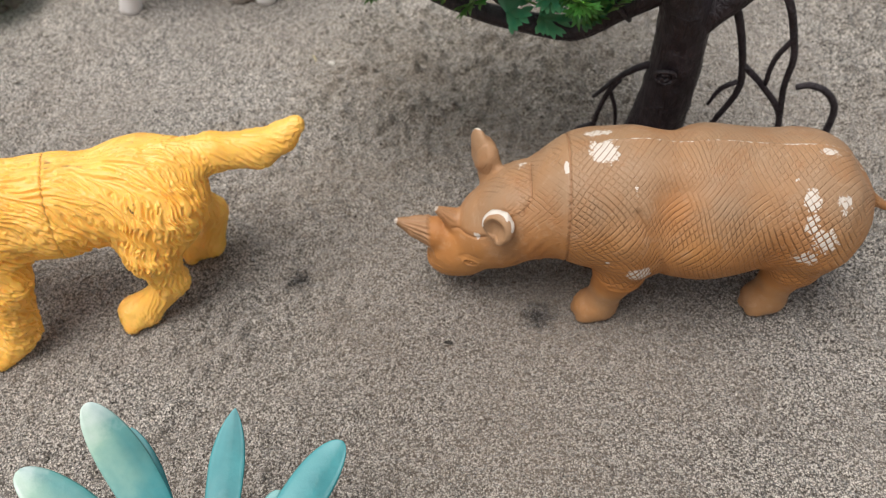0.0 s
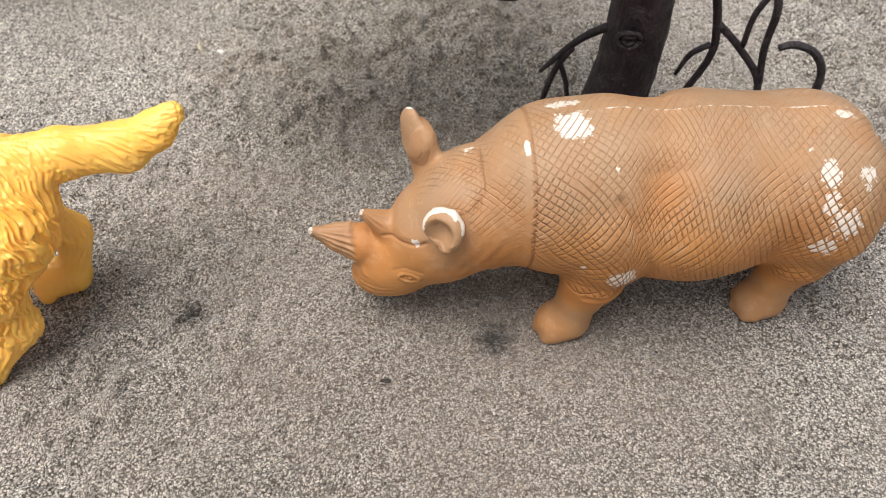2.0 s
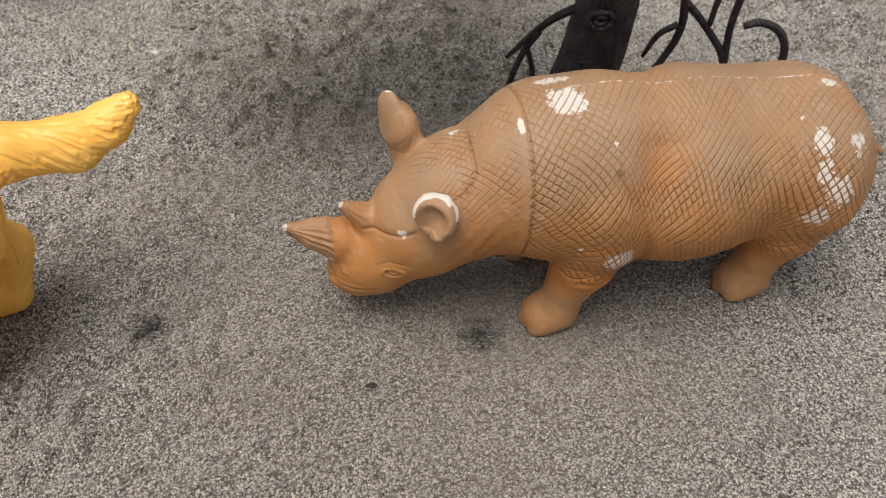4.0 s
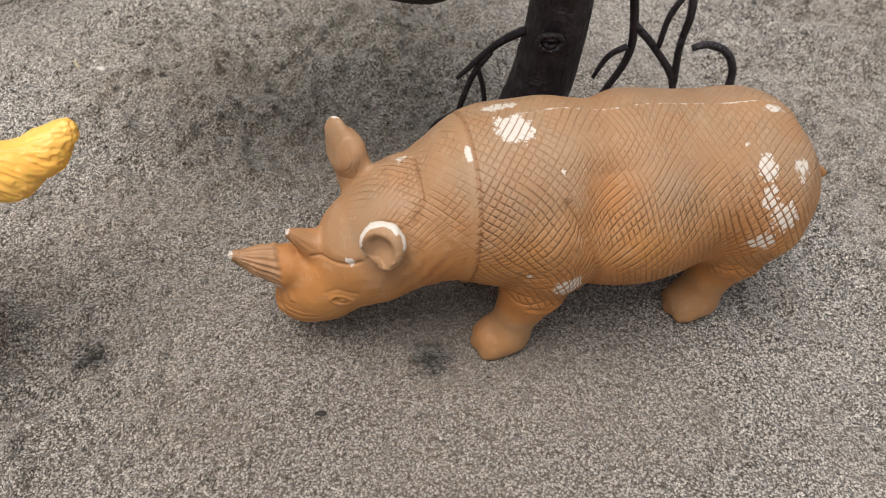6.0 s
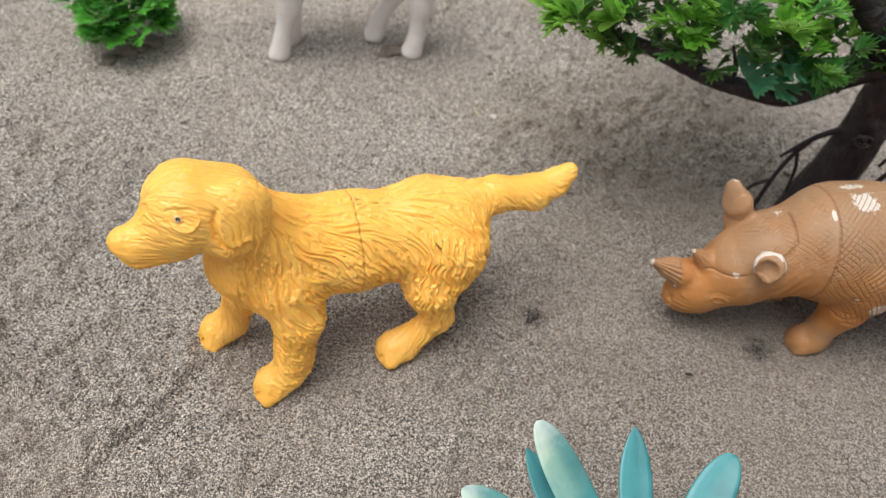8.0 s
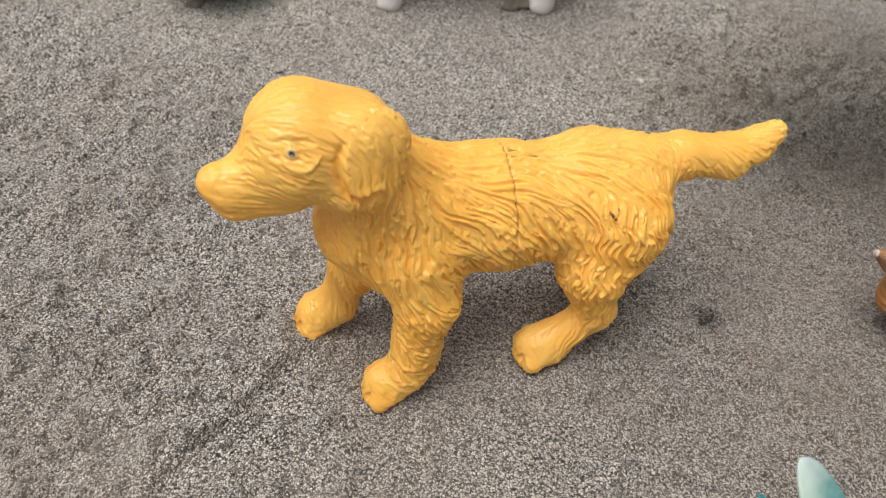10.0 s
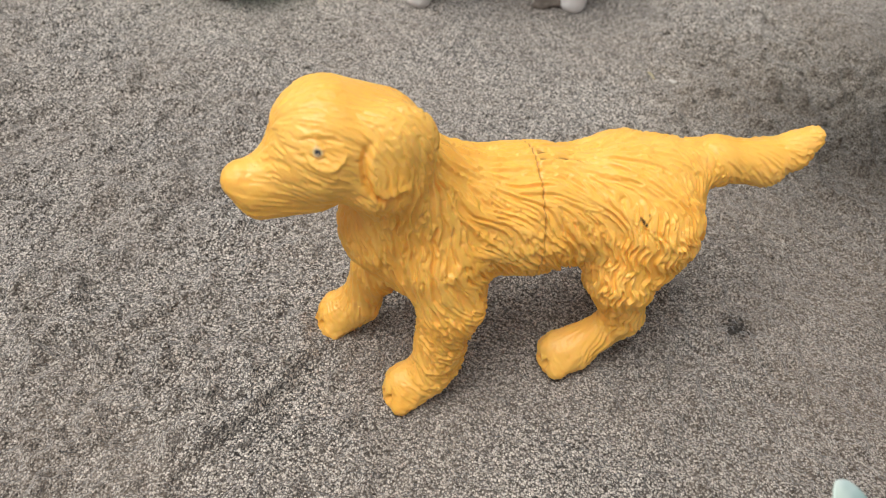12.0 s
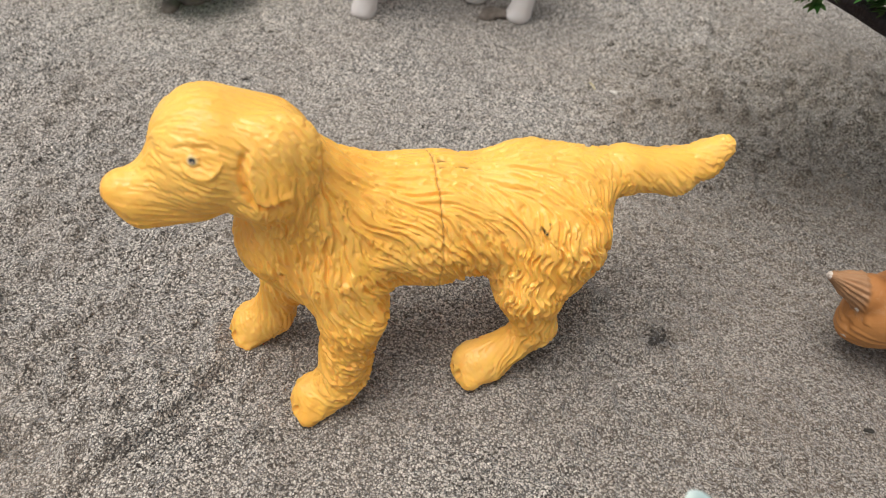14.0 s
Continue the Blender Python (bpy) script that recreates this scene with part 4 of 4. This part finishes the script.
    h = h + 0.42 * np.exp(-(((er - 2.5) / 0.6) ** 2)) - 0.6 * np.exp(-(((er - 1.5) / 0.45) ** 2)) + 0.3 * np.exp(-((er / 1.0) ** 2))
    hood = near_line(f, z, ((63.5, 27.6), (60.5, 29.8), (56, 29.6)))
    h = h - 0.22 * np.clip(1 - hood / 0.6, 0, 1) * (l > 4)
    snout = np.clip((f - 62) / 4, 0, 1) * (z < 20)
    h = h + snout * 0.14 * np.sin(z * 2.8 + 0.5 * f + 2.5 * grid_noise(v / 4.0, 64))
    cheek = np.clip((f - 44) / 6, 0, 1) * np.clip((64 - f) / 6, 0, 1) * (z < 40)
    h = h + cheek * 0.35 * (fbm(np.stack([f / 6.0, l / 6.0, z / 3.0], 1), 3, 67) - 0.5)
    crease = np.sin(f * 1.5 + z * 0.9 + 3 * grid_noise(v / 9.0, 65)) * np.clip((f - 30) / 6, 0, 1) * np.clip((50 - f) / 6, 0, 1) * np.clip((50 - z) / 8, 0, 1)
    h = h + 0.10 * crease
    v = v + nrm * h[:, None]
    worn = np.zeros(len(v))
    # bare patches: centre, half sizes, strength
    chips = (((18.3, 2.4, 70.3), (5.0, 5, 4), 0.95), ((19.3, -6.8, 69.2), (5.0, 2.4, 3), 0.75), ((16.2, 22.2, 41.1), (0.8, 2, 0.9), 1.0), ((5.6, 24, 37.0), (5.0, 5, 4.0), 0.85), ((-42.6, 15.0, 61.0), (2.8, 4, 4), 0.95),
        ((-43.1, 19.7, 55.9), (2.6, 4, 4.5), 0.85), ((-47.8, 22.2, 50.8), (5.5, 4, 6), 0.72), ((-44.1, 23.7, 44.8), (5, 5, 4), 0.66), ((-52.5, 14.9, 59.7), (3.5, 5, 5), 0.6), ((-38.9, 9.6, 64.3), (1.6, 2, 1.8), 0.85), ((-49.5, 0.8, 66.0), (4, 2.2, 3), 0.8),
        ((29.5, 5.5, 66.9), (1.0, 3, 2.5), 0.7), ((9.5, 14, 65), (1.8, 5, 6), 0.36), ((43.0, -5.2, 57.1), (2.2, 2.4, 2), 0.62), ((57.2, 11.1, 39.6), (1.3, 3, 1.3), 0.95), ((85.6, 0, 34.8), (1.5, 2, 1.8), 1.0), ((71.2, 0, 41.2), (1.2, 1.6, 1.2), 1.0),
        ((68, 5.5, 10.2), (3.2, 5, 0.9), 0.62), ((73.6, 3.6, 13.6), (1.2, 3, 1.2), 0.6), ((18.2, 20.6, 0.8), (2.4, 6, 1.0), 0.75), ((-44, 17.5, 0.8), (2.0, 5, 0.9), 0.62), ((74.6, 4.5, 24.6), (1.0, 3, 1.6), 0.8))
    for c, s, k in chips:
        d = np.linalg.norm((v - np.array(c)) / np.array(s), axis=1)
        worn = np.maximum(worn, k * np.clip(1.35 - d, 0, 1))
    # bare rims of the ears
    rim = np.zeros(len(v))
    for c, n, low, span, way in (((50.6, 16.2, 50.6), (0.42, 0.7, 0.55), -2.6, 8.5, (0.5, 0.8)), ((56.0, -14.0, 56.0), (0.68, 0.42, 0.28), 0.2, 8.0, (0.9, 0.2))):
        n = np.array(n) / np.linalg.norm(n)
        d = v - np.array(c)
        off = d @ n
        rr = np.linalg.norm(d - off[:, None] * n, axis=1)
        turned = np.clip((0.75 - np.abs(nrm @ n)) / 0.3, 0, 1)
        lead = d[:, 0] * way[0] + d[:, 2] * way[1]
        turned = np.maximum(turned, np.clip((rr - 4.4) / 0.5, 0, 1) * (c[1] > 0) * (off > -1.5) * (lead > 1.5))
        rim = np.maximum(rim, turned * np.clip((lead - low) / 1.5, 0, 1) * (rr > 3.4) * (rr < span) * (np.abs(off) < 4.5))
    worn = np.maximum(worn, rim)
    worn = np.maximum(worn, spine * 0.56)
    rim = np.maximum(rim, spine)
    # painted sheen grows with height; dust on the legs, grey on the horns
    dust_sheen = np.clip((z - 43 + 12 * np.clip((f - 40) / 10, 0, 1) - 26 * (fbm(v / 15.0, 3, 70) - 0.5)) / 22, 0, 1) * (0.6 + 0.7 * fbm(v / 9.0, 3, 71))
    dust_sheen = np.maximum(dust_sheen, 0.75 * np.clip((20 - z) / 4, 0, 1) * fbm(v / 7.0, 3, 72) * (f < 30) * 1.4)
    orange = 0.65 * np.exp(-((f + 34) ** 2 / 2 / 5.0**2 + (z - 40) ** 2 / 2 / 9.0**2)) + 0.6 * np.exp(-((f + 2) ** 2 + (z - 60) ** 2) / 2 / 5.0**2) + 0.42 * np.clip((36 - f) / 12, 0.2, 1) * np.clip((44 - z) / 16, 0, 1) * np.clip((z - 18) / 6, 0, 1)
    dust_sheen = np.maximum(dust_sheen, hornr * 0.8)
    # darker along the neck joint, plate creases and horn grooves
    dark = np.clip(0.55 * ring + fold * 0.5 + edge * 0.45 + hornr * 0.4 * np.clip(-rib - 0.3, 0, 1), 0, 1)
    out = v.copy()
    low = out[:, 2] < 0.4
    out[low, 2] = 0.4 + 0.2 * (out[low, 2] - 0.4)
    me = mesh_of("toy_rhino", out / 1000, q, BROWN, {"rows_up": up, "rows_down": down, "hatch": hatch, "worn": np.clip(worn, 0, 1), "rim": rim, "dust_sheen": np.clip(dust_sheen, 0, 1), "orange": np.clip(orange, 0, 1), "seam_crease": dark})
    ob = new("toy_rhino", me)
    ob.matrix_world = pose(0.123, 0.243, LIFT, 0, 0, 190)
    tagged(ob, "brown rubber toy rhinoceros with hatched skin and chipped paint", "toy rhino")


build_rhino()


# ---- white toy animal ----
def build_white():
    b = [
        ((24, 0, 66), (-30, 0, 66), 17.0, 17.5), ((26, 0, 70), (50, 0, 98), 13.0, 8.5), ((50, 0, 98), (72, 0, 90), 8.5, 5.0),
        ((-44, 0, 72), (-56, 2, 38), 4.0, 3.2), ((50, 5, 104), (49, 6, 111), 2.5, 1.0, {"k": 1.5}), ((50, -5, 104), (49, -6, 111), 2.5, 1.0, {"k": 1.5}),
    ]
    for fx, ly, kx, lean in ((31, 7, 27, 0), (25, -7, 24, 0), (-38, 8, -41, 3), (-20, -8, -27, -8)):
        b += [((kx, ly * 1.2, 58), (kx + lean * 0.3, ly, 32), 9.6, 5.6), ((kx + lean * 0.3, ly, 32), (kx + lean * 0.3, ly, 29), 6.4, 6.0, {"k": 2}), ((kx + lean * 0.3, ly, 30), (fx, ly, 12), 5.2, 4.4, {"k": 3}), ((fx, ly, 11), (fx + 1.5, ly, 3.5), 4.7, 5.8, {"k": 2}), ((fx + 2.0, ly + 1.8, 3.0), (fx + 5.5, ly + 2.2, 2.6), 2.9, 2.3, {"k": 0.8}), ((fx + 2.0, ly - 1.8, 3.0), (fx + 5.5, ly - 2.2, 2.6), 2.9, 2.3, {"k": 0.8})]
    v, q = field_mesh(b, (), 1.4, 5.0)
    v = relax(v, q, 3)
    low = v[:, 2] < 0.5
    v[low, 2] = 0.5 + 0.2 * (v[low, 2] - 0.5)
    spot = np.zeros(len(v))
    for c, r in (((24, 5, 41), 5.5), ((-10, 14, 70), 11), ((15, 16, 62), 8)):
        spot = np.maximum(spot, np.clip((r - np.linalg.norm(v - np.array(c), axis=1)) / 1.5, 0, 1))
    ob = new("toy_animal", mesh_of("toy_animal", v / 1000, q, WHITE, {"spot": spot}))
    ob.matrix_world = pose(-0.108, 0.384, LIFT, 0, 0, 196)
    tagged(ob, "white plastic toy animal with dark spots standing on sand", "toy animal")


build_white()


# ---- toy tree ----
def lobe(bm, base, d, up, length, width, lift, pointed):
    """One leaf lobe, folded along its middle."""
    side = d.cross(up).normalized()
    prof = ((0.0, 0.16), (0.35, 0.8), (0.65, 1.0 if not pointed else 0.7), (0.9, 0.75 if not pointed else 0.3), (1.0, 0.25 if not pointed else 0.03))
    rows = []
    for t, w in prof:
        c = base + d * length * t + up * (lift * length * t * t)
        h = side * (width * w / 2)
        fold = up * (width * w * 0.18)
        rows.append([bm.verts.new(c - h + fold), bm.verts.new(c), bm.verts.new(c + h + fold)])
    for a, b in zip(rows, rows[1:]):
        for k in (0, 1):
            bm.faces.new((a[k], a[k + 1], b[k + 1], b[k]))


def sprig_mesh(name, pointed, seed, material):
    rnd = random.Random(seed)
    bm = bmesh.new()
    n = 9 if pointed else 7
    for k in range(n):
        a = radians(-80 + 160 * k / (n - 1)) + rnd.uniform(-0.1, 0.1)
        el = rnd.uniform(0.05, 0.55)
        d = Vector((math.cos(a) * math.cos(el), math.sin(a) * math.cos(el), math.sin(el)))
        ln = (0.0105 if pointed else 0.0085) * rnd.uniform(0.75, 1.1) * (1.0 - 0.25 * abs(math.sin(a)))
        lobe(bm, Vector((0, 0, 0)), d, Vector((0, 0, 1)), ln, 0.0022 if pointed else 0.0042, rnd.uniform(-0.2, 0.2), pointed)
        if pointed:
            for s in (-1, 1):
                d2 = (d + s * 0.7 * d.cross(Vector((0, 0, 1)))).normalized()
                lobe(bm, d * ln * 0.5, d2, Vector((0, 0, 1)), ln * 0.42, 0.0016, 0.0, True)
    if not pointed:
        for k in range(4):
            a = radians(-60 + 40 * k)
            d = Vector((math.cos(a) * 0.6, math.sin(a) * 0.6, 0.75)).normalized()
            lobe(bm, Vector((0.001, 0, 0.001)), d, Vector((-0.6, 0, 0.6)).normalized(), 0.006, 0.0034, 0.3, False)
    me = bpy.data.meshes.new(name)
    bm.to_mesh(me)
    bm.free()
    for p in me.polygons:
        p.use_smooth = True
    me.materials.append(material)
    return me


def broad_leaf_mesh(name, seed, material):
    """A fan of five wide lobes, each cut into three blunt teeth."""
    rnd = random.Random(seed)
    bm = bmesh.new()
    up = Vector((0, 0, 1))
    for k in range(5):
        a = radians(-76 + 38 * k) + rnd.uniform(-0.06, 0.06)
        d = Vector((math.cos(a), math.sin(a), 0.25 - 0.1 * (k % 2))).normalized()
        ln = 0.0108 * rnd.uniform(0.88, 1.08) * (1.0 - 0.18 * abs(math.sin(a)))
        lobe(bm, Vector((0, 0, 0)), d, up, ln, 0.0034, 0.12, True)
        for s in (-1, 1):
            d2 = (d + s * 0.45 * d.cross(up)).normalized()
            lobe(bm, d * ln * 0.42 + up * 0.0002 * s, d2, up, ln * 0.55, 0.0027, 0.1, True)
    me = bpy.data.meshes.new(name)
    bm.to_mesh(me)
    bm.free()
    for p in me.polygons:
        p.use_smooth = True
    me.materials.append(material)
    return me


TREE_Y = 0.30


def limb(name, pts, radii, parent, sides=9, per=5, dy=()):
    radii = [v * (0.68 if name == "twig" else 0.92) for v in radii]
    ctrl = [(x / 1000, TREE_Y + (dy[i] / 1000 if i < len(dy) else 0.0), z / 1000) for i, (x, z) in enumerate(pts)]
    p, r = curve_points(ctrl, [v / 1000 for v in radii], per)
    return part(name, tube(p, r, sides, 0.06, len(name) + len(pts)), BARK, parent)


def build_tree():
    tree = new("toy_tree")
    tagged(tree, "black plastic toy tree with green leaves, standing behind the brown rhinoceros", "toy tree")
    limb("trunk", [(121.5, -2), (122.5, 15), (124.8, 34), (126.3, 52), (126.3, 68), (125, 82), (117, 96), (104, 108), (92, 118)], [14.5, 12.5, 10.8, 10, 9.8, 9.5, 8.0, 6.5, 4.5], tree, 14)
    for r, thick in ((3.4, 0.9), (1.6, 0.8)):
        ring = [(0.1229 + r / 1000 * math.cos(a), 0.2898 + 0.0004 * math.cos(2 * a), 0.0563 + r / 1000 * 0.8 * math.sin(a)) for a in (2 * math.pi * k / 18 for k in range(19))]
        part("knot", tube(ring, [thick / 1000] * 19, 7, 0.25, 5), BARK, tree)
    limb("limb", [(118, 86), (104, 76), (91, 66), (80, 65.5), (70, 67), (58, 69), (46, 73), (33, 78), (18, 82), (2, 83)], [6, 5.2, 4.6, 4.4, 4.2, 3.9, 3.6, 3.2, 2.2, 1.2], tree, 10)
    limb("limb", [(128, 70), (138, 81), (148, 91), (160, 100)], [6.5, 5.2, 4.4, 3.4], tree)
    limb("twig", [(121, 55), (113, 50.5), (107, 45), (99, 35)], [2.2, 1.9, 1.6, 1.0], tree)
    limb("twig", [(108, 45), (104, 37), (101, 25), (99, 8), (98, -1)], [1.7, 1.5, 1.4, 1.5, 1.8], tree)
    limb("twig", [(105, 39), (108, 29), (109, 16)], [1.3, 1.2, 0.9], tree)
    limb("twig", [(101, 22), (94, 17), (91, 10)], [1.3, 1.3, 0.9], tree)
    limb("twig", [(141, 82), (145, 72), (149, 57), (150, 45), (145, 30), (140, 18)], [2.4, 2.1, 1.9, 1.8, 1.6, 1.2], tree)
    limb("twig", [(149, 49), (144, 45), (141, 37)], [1.5, 1.4, 0.9], tree)
    limb("twig", [(149, 57), (158, 48), (167, 35), (168, 15), (168, -1)], [1.8, 1.7, 1.8, 1.9, 2.2], tree)
    limb("twig", [(150, 93), (158, 83), (163, 69), (165, 61), (165, 49), (167, 36)], [2.4, 2.1, 1.9, 1.8, 1.7, 1.7], tree)
    limb("twig", [(163, 70), (159, 60), (158.5, 49)], [1.5, 1.4, 1.3], tree)
    limb("twig", [(169, 49), (173.5, 50.5), (180, 48), (184.5, 40.5), (184.5, 28), (181.5, 12), (180, -1)], [1.6, 1.8, 1.9, 1.9, 2.0, 2.2, 2.4], tree)
    for k in range(7):
        x = 20 + 14 * k
        limb("twig", [(x + 4, 68 + abs(x - 85) * 0.18), (x, 82), (x - 7, 96)], [1.6, 1.3, 0.8], tree, 7, 3, (0, (k % 3 - 1) * 9, (k % 3 - 1) * 18))
    # two unseen limbs added to carry the shading leaves at the back
    limb("limb", [(120, 90), (112, 104), (90, 112), (60, 116), (25, 118)], [5, 4.2, 3.6, 2.8, 1.6], tree, 9, 5, (0, 18, 42, 62, 74))
    limb("limb", [(128, 84), (134, 100), (136, 112), (128, 122)], [4.5, 3.8, 3.0, 1.6], tree, 9, 5, (0, 22, 48, 80))
    kinds = [("leaf", sprig_mesh("leaf_dark_a", True, 3, LEAF_DARK)), ("leaf", sprig_mesh("leaf_dark_b", True, 8, LEAF_DARK)), ("leaf", sprig_mesh("leaf_light", False, 5, LEAF_LIGHT)), ("leaf", broad_leaf_mesh("leaf_blue", 9, LEAF_TEAL)), ("leaf", sprig_mesh("leaf_light_pointed", True, 12, LEAF_LIGHT))]
    rnd = random.Random(11)
    lower = lambda x: float(np.interp(x, (-14, 2, 33, 60, 90, 112, 135), (84, 80, 76, 71, 70, 80, 96)))
    for k in range(262):
        # last leaves: added at the back, mostly unseen, to shade the sand
        behind = k >= 240
        x = rnd.uniform(-10, 122) if not behind else rnd.uniform(15, 110)
        lift = rnd.random() ** 1.25
        z = lower(min(x, 112)) + 5 + lift * 38
        y = TREE_Y * 1000 + rnd.uniform(-22, 20) * (0.45 + 0.55 * min(1, lift * 3))
        if behind:
            y, z = 300 + rnd.uniform(8, 105), 98 + rnd.random() * 48
        top = lift > 0.42 or x < 12 or behind
        pick = rnd.random()
        if top:
            kind = kinds[2] if pick < 0.14 else kinds[4] if pick < 0.68 else kinds[rnd.randrange(2)]
        else:
            kind = kinds[3] if pick < 0.16 and x > 60 else kinds[rnd.randrange(2)]
        ob = new(kind[0], kind[1])
        out = math.degrees(math.atan2(y - 300, x - 55)) + rnd.uniform(-70, 70)
        s = rnd.uniform(0.85, 1.35) * (1.7 if behind else 1.0)
        ob.matrix_world = pose(x / 1000, y / 1000, z / 1000, rnd.uniform(-35, 35), rnd.uniform(-40, 30), out) @ Matrix.Scale(s, 4)
        ob.parent = tree


build_tree()


# ---- green bush ----
def build_bush():
    bush = new("toy_bush")
    bush.location = (-0.216, 0.364, 0)
    tagged(bush, "small bright green plastic bush on a stony foot, standing on sand", "toy bush")
    part("stem", tube([(0, 0, -0.001), (0.001, 0, 0.02), (0, 0.002, 0.04)], [0.003, 0.0025, 0.0015], 8, 0.1), BARK, bush)
    rnd = random.Random(5)
    for k in range(9):
        a = 0.7 * k + rnd.random() * 0.4
        r = rnd.uniform(0.006, 0.017)
        bm = lump((rnd.uniform(0.003, 0.006), rnd.uniform(0.003, 0.005), rnd.uniform(0.0022, 0.0038)), k + 2)
        st = part("stone", bm, CLOD, bush)
        st.location = (math.cos(a) * r, math.sin(a) * r - 0.004, 0.0012)
    me = [sprig_mesh("frond_a", True, 21, LEAF_BUSH), sprig_mesh("frond_b", True, 22, LEAF_DEEP), sprig_mesh("frond_c", True, 23, LEAF_BUSH)]
    for k in range(190):
        a = rnd.uniform(0, 6.283)
        el = math.asin(rnd.uniform(0.08, 0.98))
        r = 0.025 * rnd.uniform(0.5, 1.0)
        ob = new("frond", me[rnd.choice((0, 2, 2, 1, 0))])
        ob.matrix_world = pose(math.cos(a) * math.cos(el) * r, math.sin(a) * math.cos(el) * r, 0.012 + math.sin(el) * r * 1.3, rnd.uniform(-30, 30), -math.degrees(el) * 0.8 + rnd.uniform(-25, 25), math.degrees(a)) @ Matrix.Scale(rnd.uniform(0.8, 1.15), 4)
        ob.parent = bush


build_bush()


# ---- turquoise succulent ----
def succulent_leaf(parent, base, tip, width, bend, pale, seed, point=0.5):
    base, tip = Vector(base) / 1000, Vector(tip) / 1000
    d = tip - base
    ln = d.length
    d.normalize()
    side = d.cross(Vector((0, 0, 1))).normalized()
    up = side.cross(d).normalized()
    nt, ns = 26, 16
    verts, tips, sides = [], [], []
    rnd = random.Random(seed)
    wob = rnd.uniform(-1, 1)
    for i in range(nt + 1):
        t = math.sin(0.5 * math.pi * i / nt)
        prof = (0.5 + 0.5 * math.sin(math.pi * min(1, t / 0.68) * 0.5)) if t < 0.68 else max(0.0, 1 - ((t - 0.68) / 0.32) ** 2) ** point
        w = width / 1000 * max(prof, 0.02)
        c = base + d * ln * t - up * bend / 1000 * math.sin(math.pi * t) + side * (0.0018 * wob * math.sin(math.pi * t))
        for s in range(ns):
            a = 2 * math.pi * s / ns
            x, y = math.cos(a), math.sin(a)
            cup = 0.22 * w * x * x
            verts.append(c + side * (w * 0.5 * x) + up * (w * 0.13 * y + cup * 0.7))
            tips.append(t)
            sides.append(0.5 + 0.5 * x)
    i = np.arange(nt)[:, None] * ns
    s = np.arange(ns)[None]
    q = np.stack([i + s, i + (s + 1) % ns, i + ns + (s + 1) % ns, i + ns + s], -1).reshape(-1, 4)
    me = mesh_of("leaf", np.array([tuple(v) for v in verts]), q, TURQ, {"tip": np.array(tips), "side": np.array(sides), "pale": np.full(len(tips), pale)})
    ob = new("leaf", me)
    ob.parent = parent
    return ob


def build_succulent():
    plant = new("succulent")
    tagged(plant, "turquoise artificial succulent with pale leaf tips, standing in sand", "plant")
    part("stem", tube([(0.027, 0.089, -0.002), (0.028, 0.088, 0.025), (0.028, 0.088, 0.052)], [0.006, 0.0065, 0.005], 10, 0.08), plain_material("plant_stem", (0.07, 0.2, 0.16), (0.12, 0.28, 0.22)), plant)
    for k, (tip, w, bend, pale) in enumerate((((-25.5, 112, 63), 12.5, 3, 0.66), ((-8, 132, 53), 9.5, 4, 0.1), ((-9.0, 127, 76), 11.5, 5, 0.68), ((21, 139, 61), 9.5, 3, 0.1), ((50, 137, 57), 12, 4, 0.0), ((36, 124, 50), 8, 3, 0.4), ((66, 92, 62), 11, 4, 0.6), ((-6, 74, 64), 11, 4, 0.3))):
        succulent_leaf(plant, (28 + (tip[0] - 28) * 0.08, 88 + (tip[1] - 88) * 0.1, 44 + k % 3), tip, w, bend, pale, k, 0.8 if k in (1, 3) else 0.5)


build_succulent()


# ---- crumbs on the sand ----
def crumb(name, size, place, material, label, seed, category, turn=0):
    ob = part(name, lump(size, seed, 0.7, 2), material, None)
    ob.matrix_world = pose(place[0], place[1], float(ground_height(np.array([place[0]]), np.array([place[1]]))[0]) + size[2] * 0.35, 0, 0, turn)
    tagged(ob, label, category, group="dark crumbs on the sand" if name == "dark_crumb" else "")


rnd = random.Random(31)
for cx, cy, n, r in ((0.0, 0.22, 30, 0.0048), (0.091, 0.22, 16, 0.004), (-0.092, 0.300, 4, 0.002), (-0.023, 0.322, 5, 0.003), (-0.052, 0.296, 3, 0.0015)):
    for k in range(n):
        a, d = rnd.uniform(0, 6.28), r * rnd.random()
        sz = rnd.uniform(0.00022, 0.0006)
        crumb("dark_crumb", (sz * rnd.uniform(0.8, 1.6), sz, sz * 0.7), (cx + d * math.cos(a), cy + d * math.sin(a)), SOOT, "small black crumb of earth lying on the sand", 30 + k, "crumb", 57 * k)
crumb("dark_crumb", (0.0016, 0.0006, 0.0006), (0.061, 0.2035), SOOT, "tiny black splinter lying on the sand", 41, "crumb")
crumb("pale_chip", (0.0014, 0.0012, 0.0009), (-0.024, 0.344), PALE, "tiny white chip lying on the sand", 61, "chip")
crumb("straw_piece", (0.0026, 0.0006, 0.0005), (-0.033, 0.346), STRAW, "short pale straw piece lying on the sand", 62, "straw", -50)
crumb("earth_clod", (0.007, 0.0045, 0.003), (-0.081, 0.386), CLOD, "lumpy brown earth clod beside the white toy animal", 63, "clod", 20)
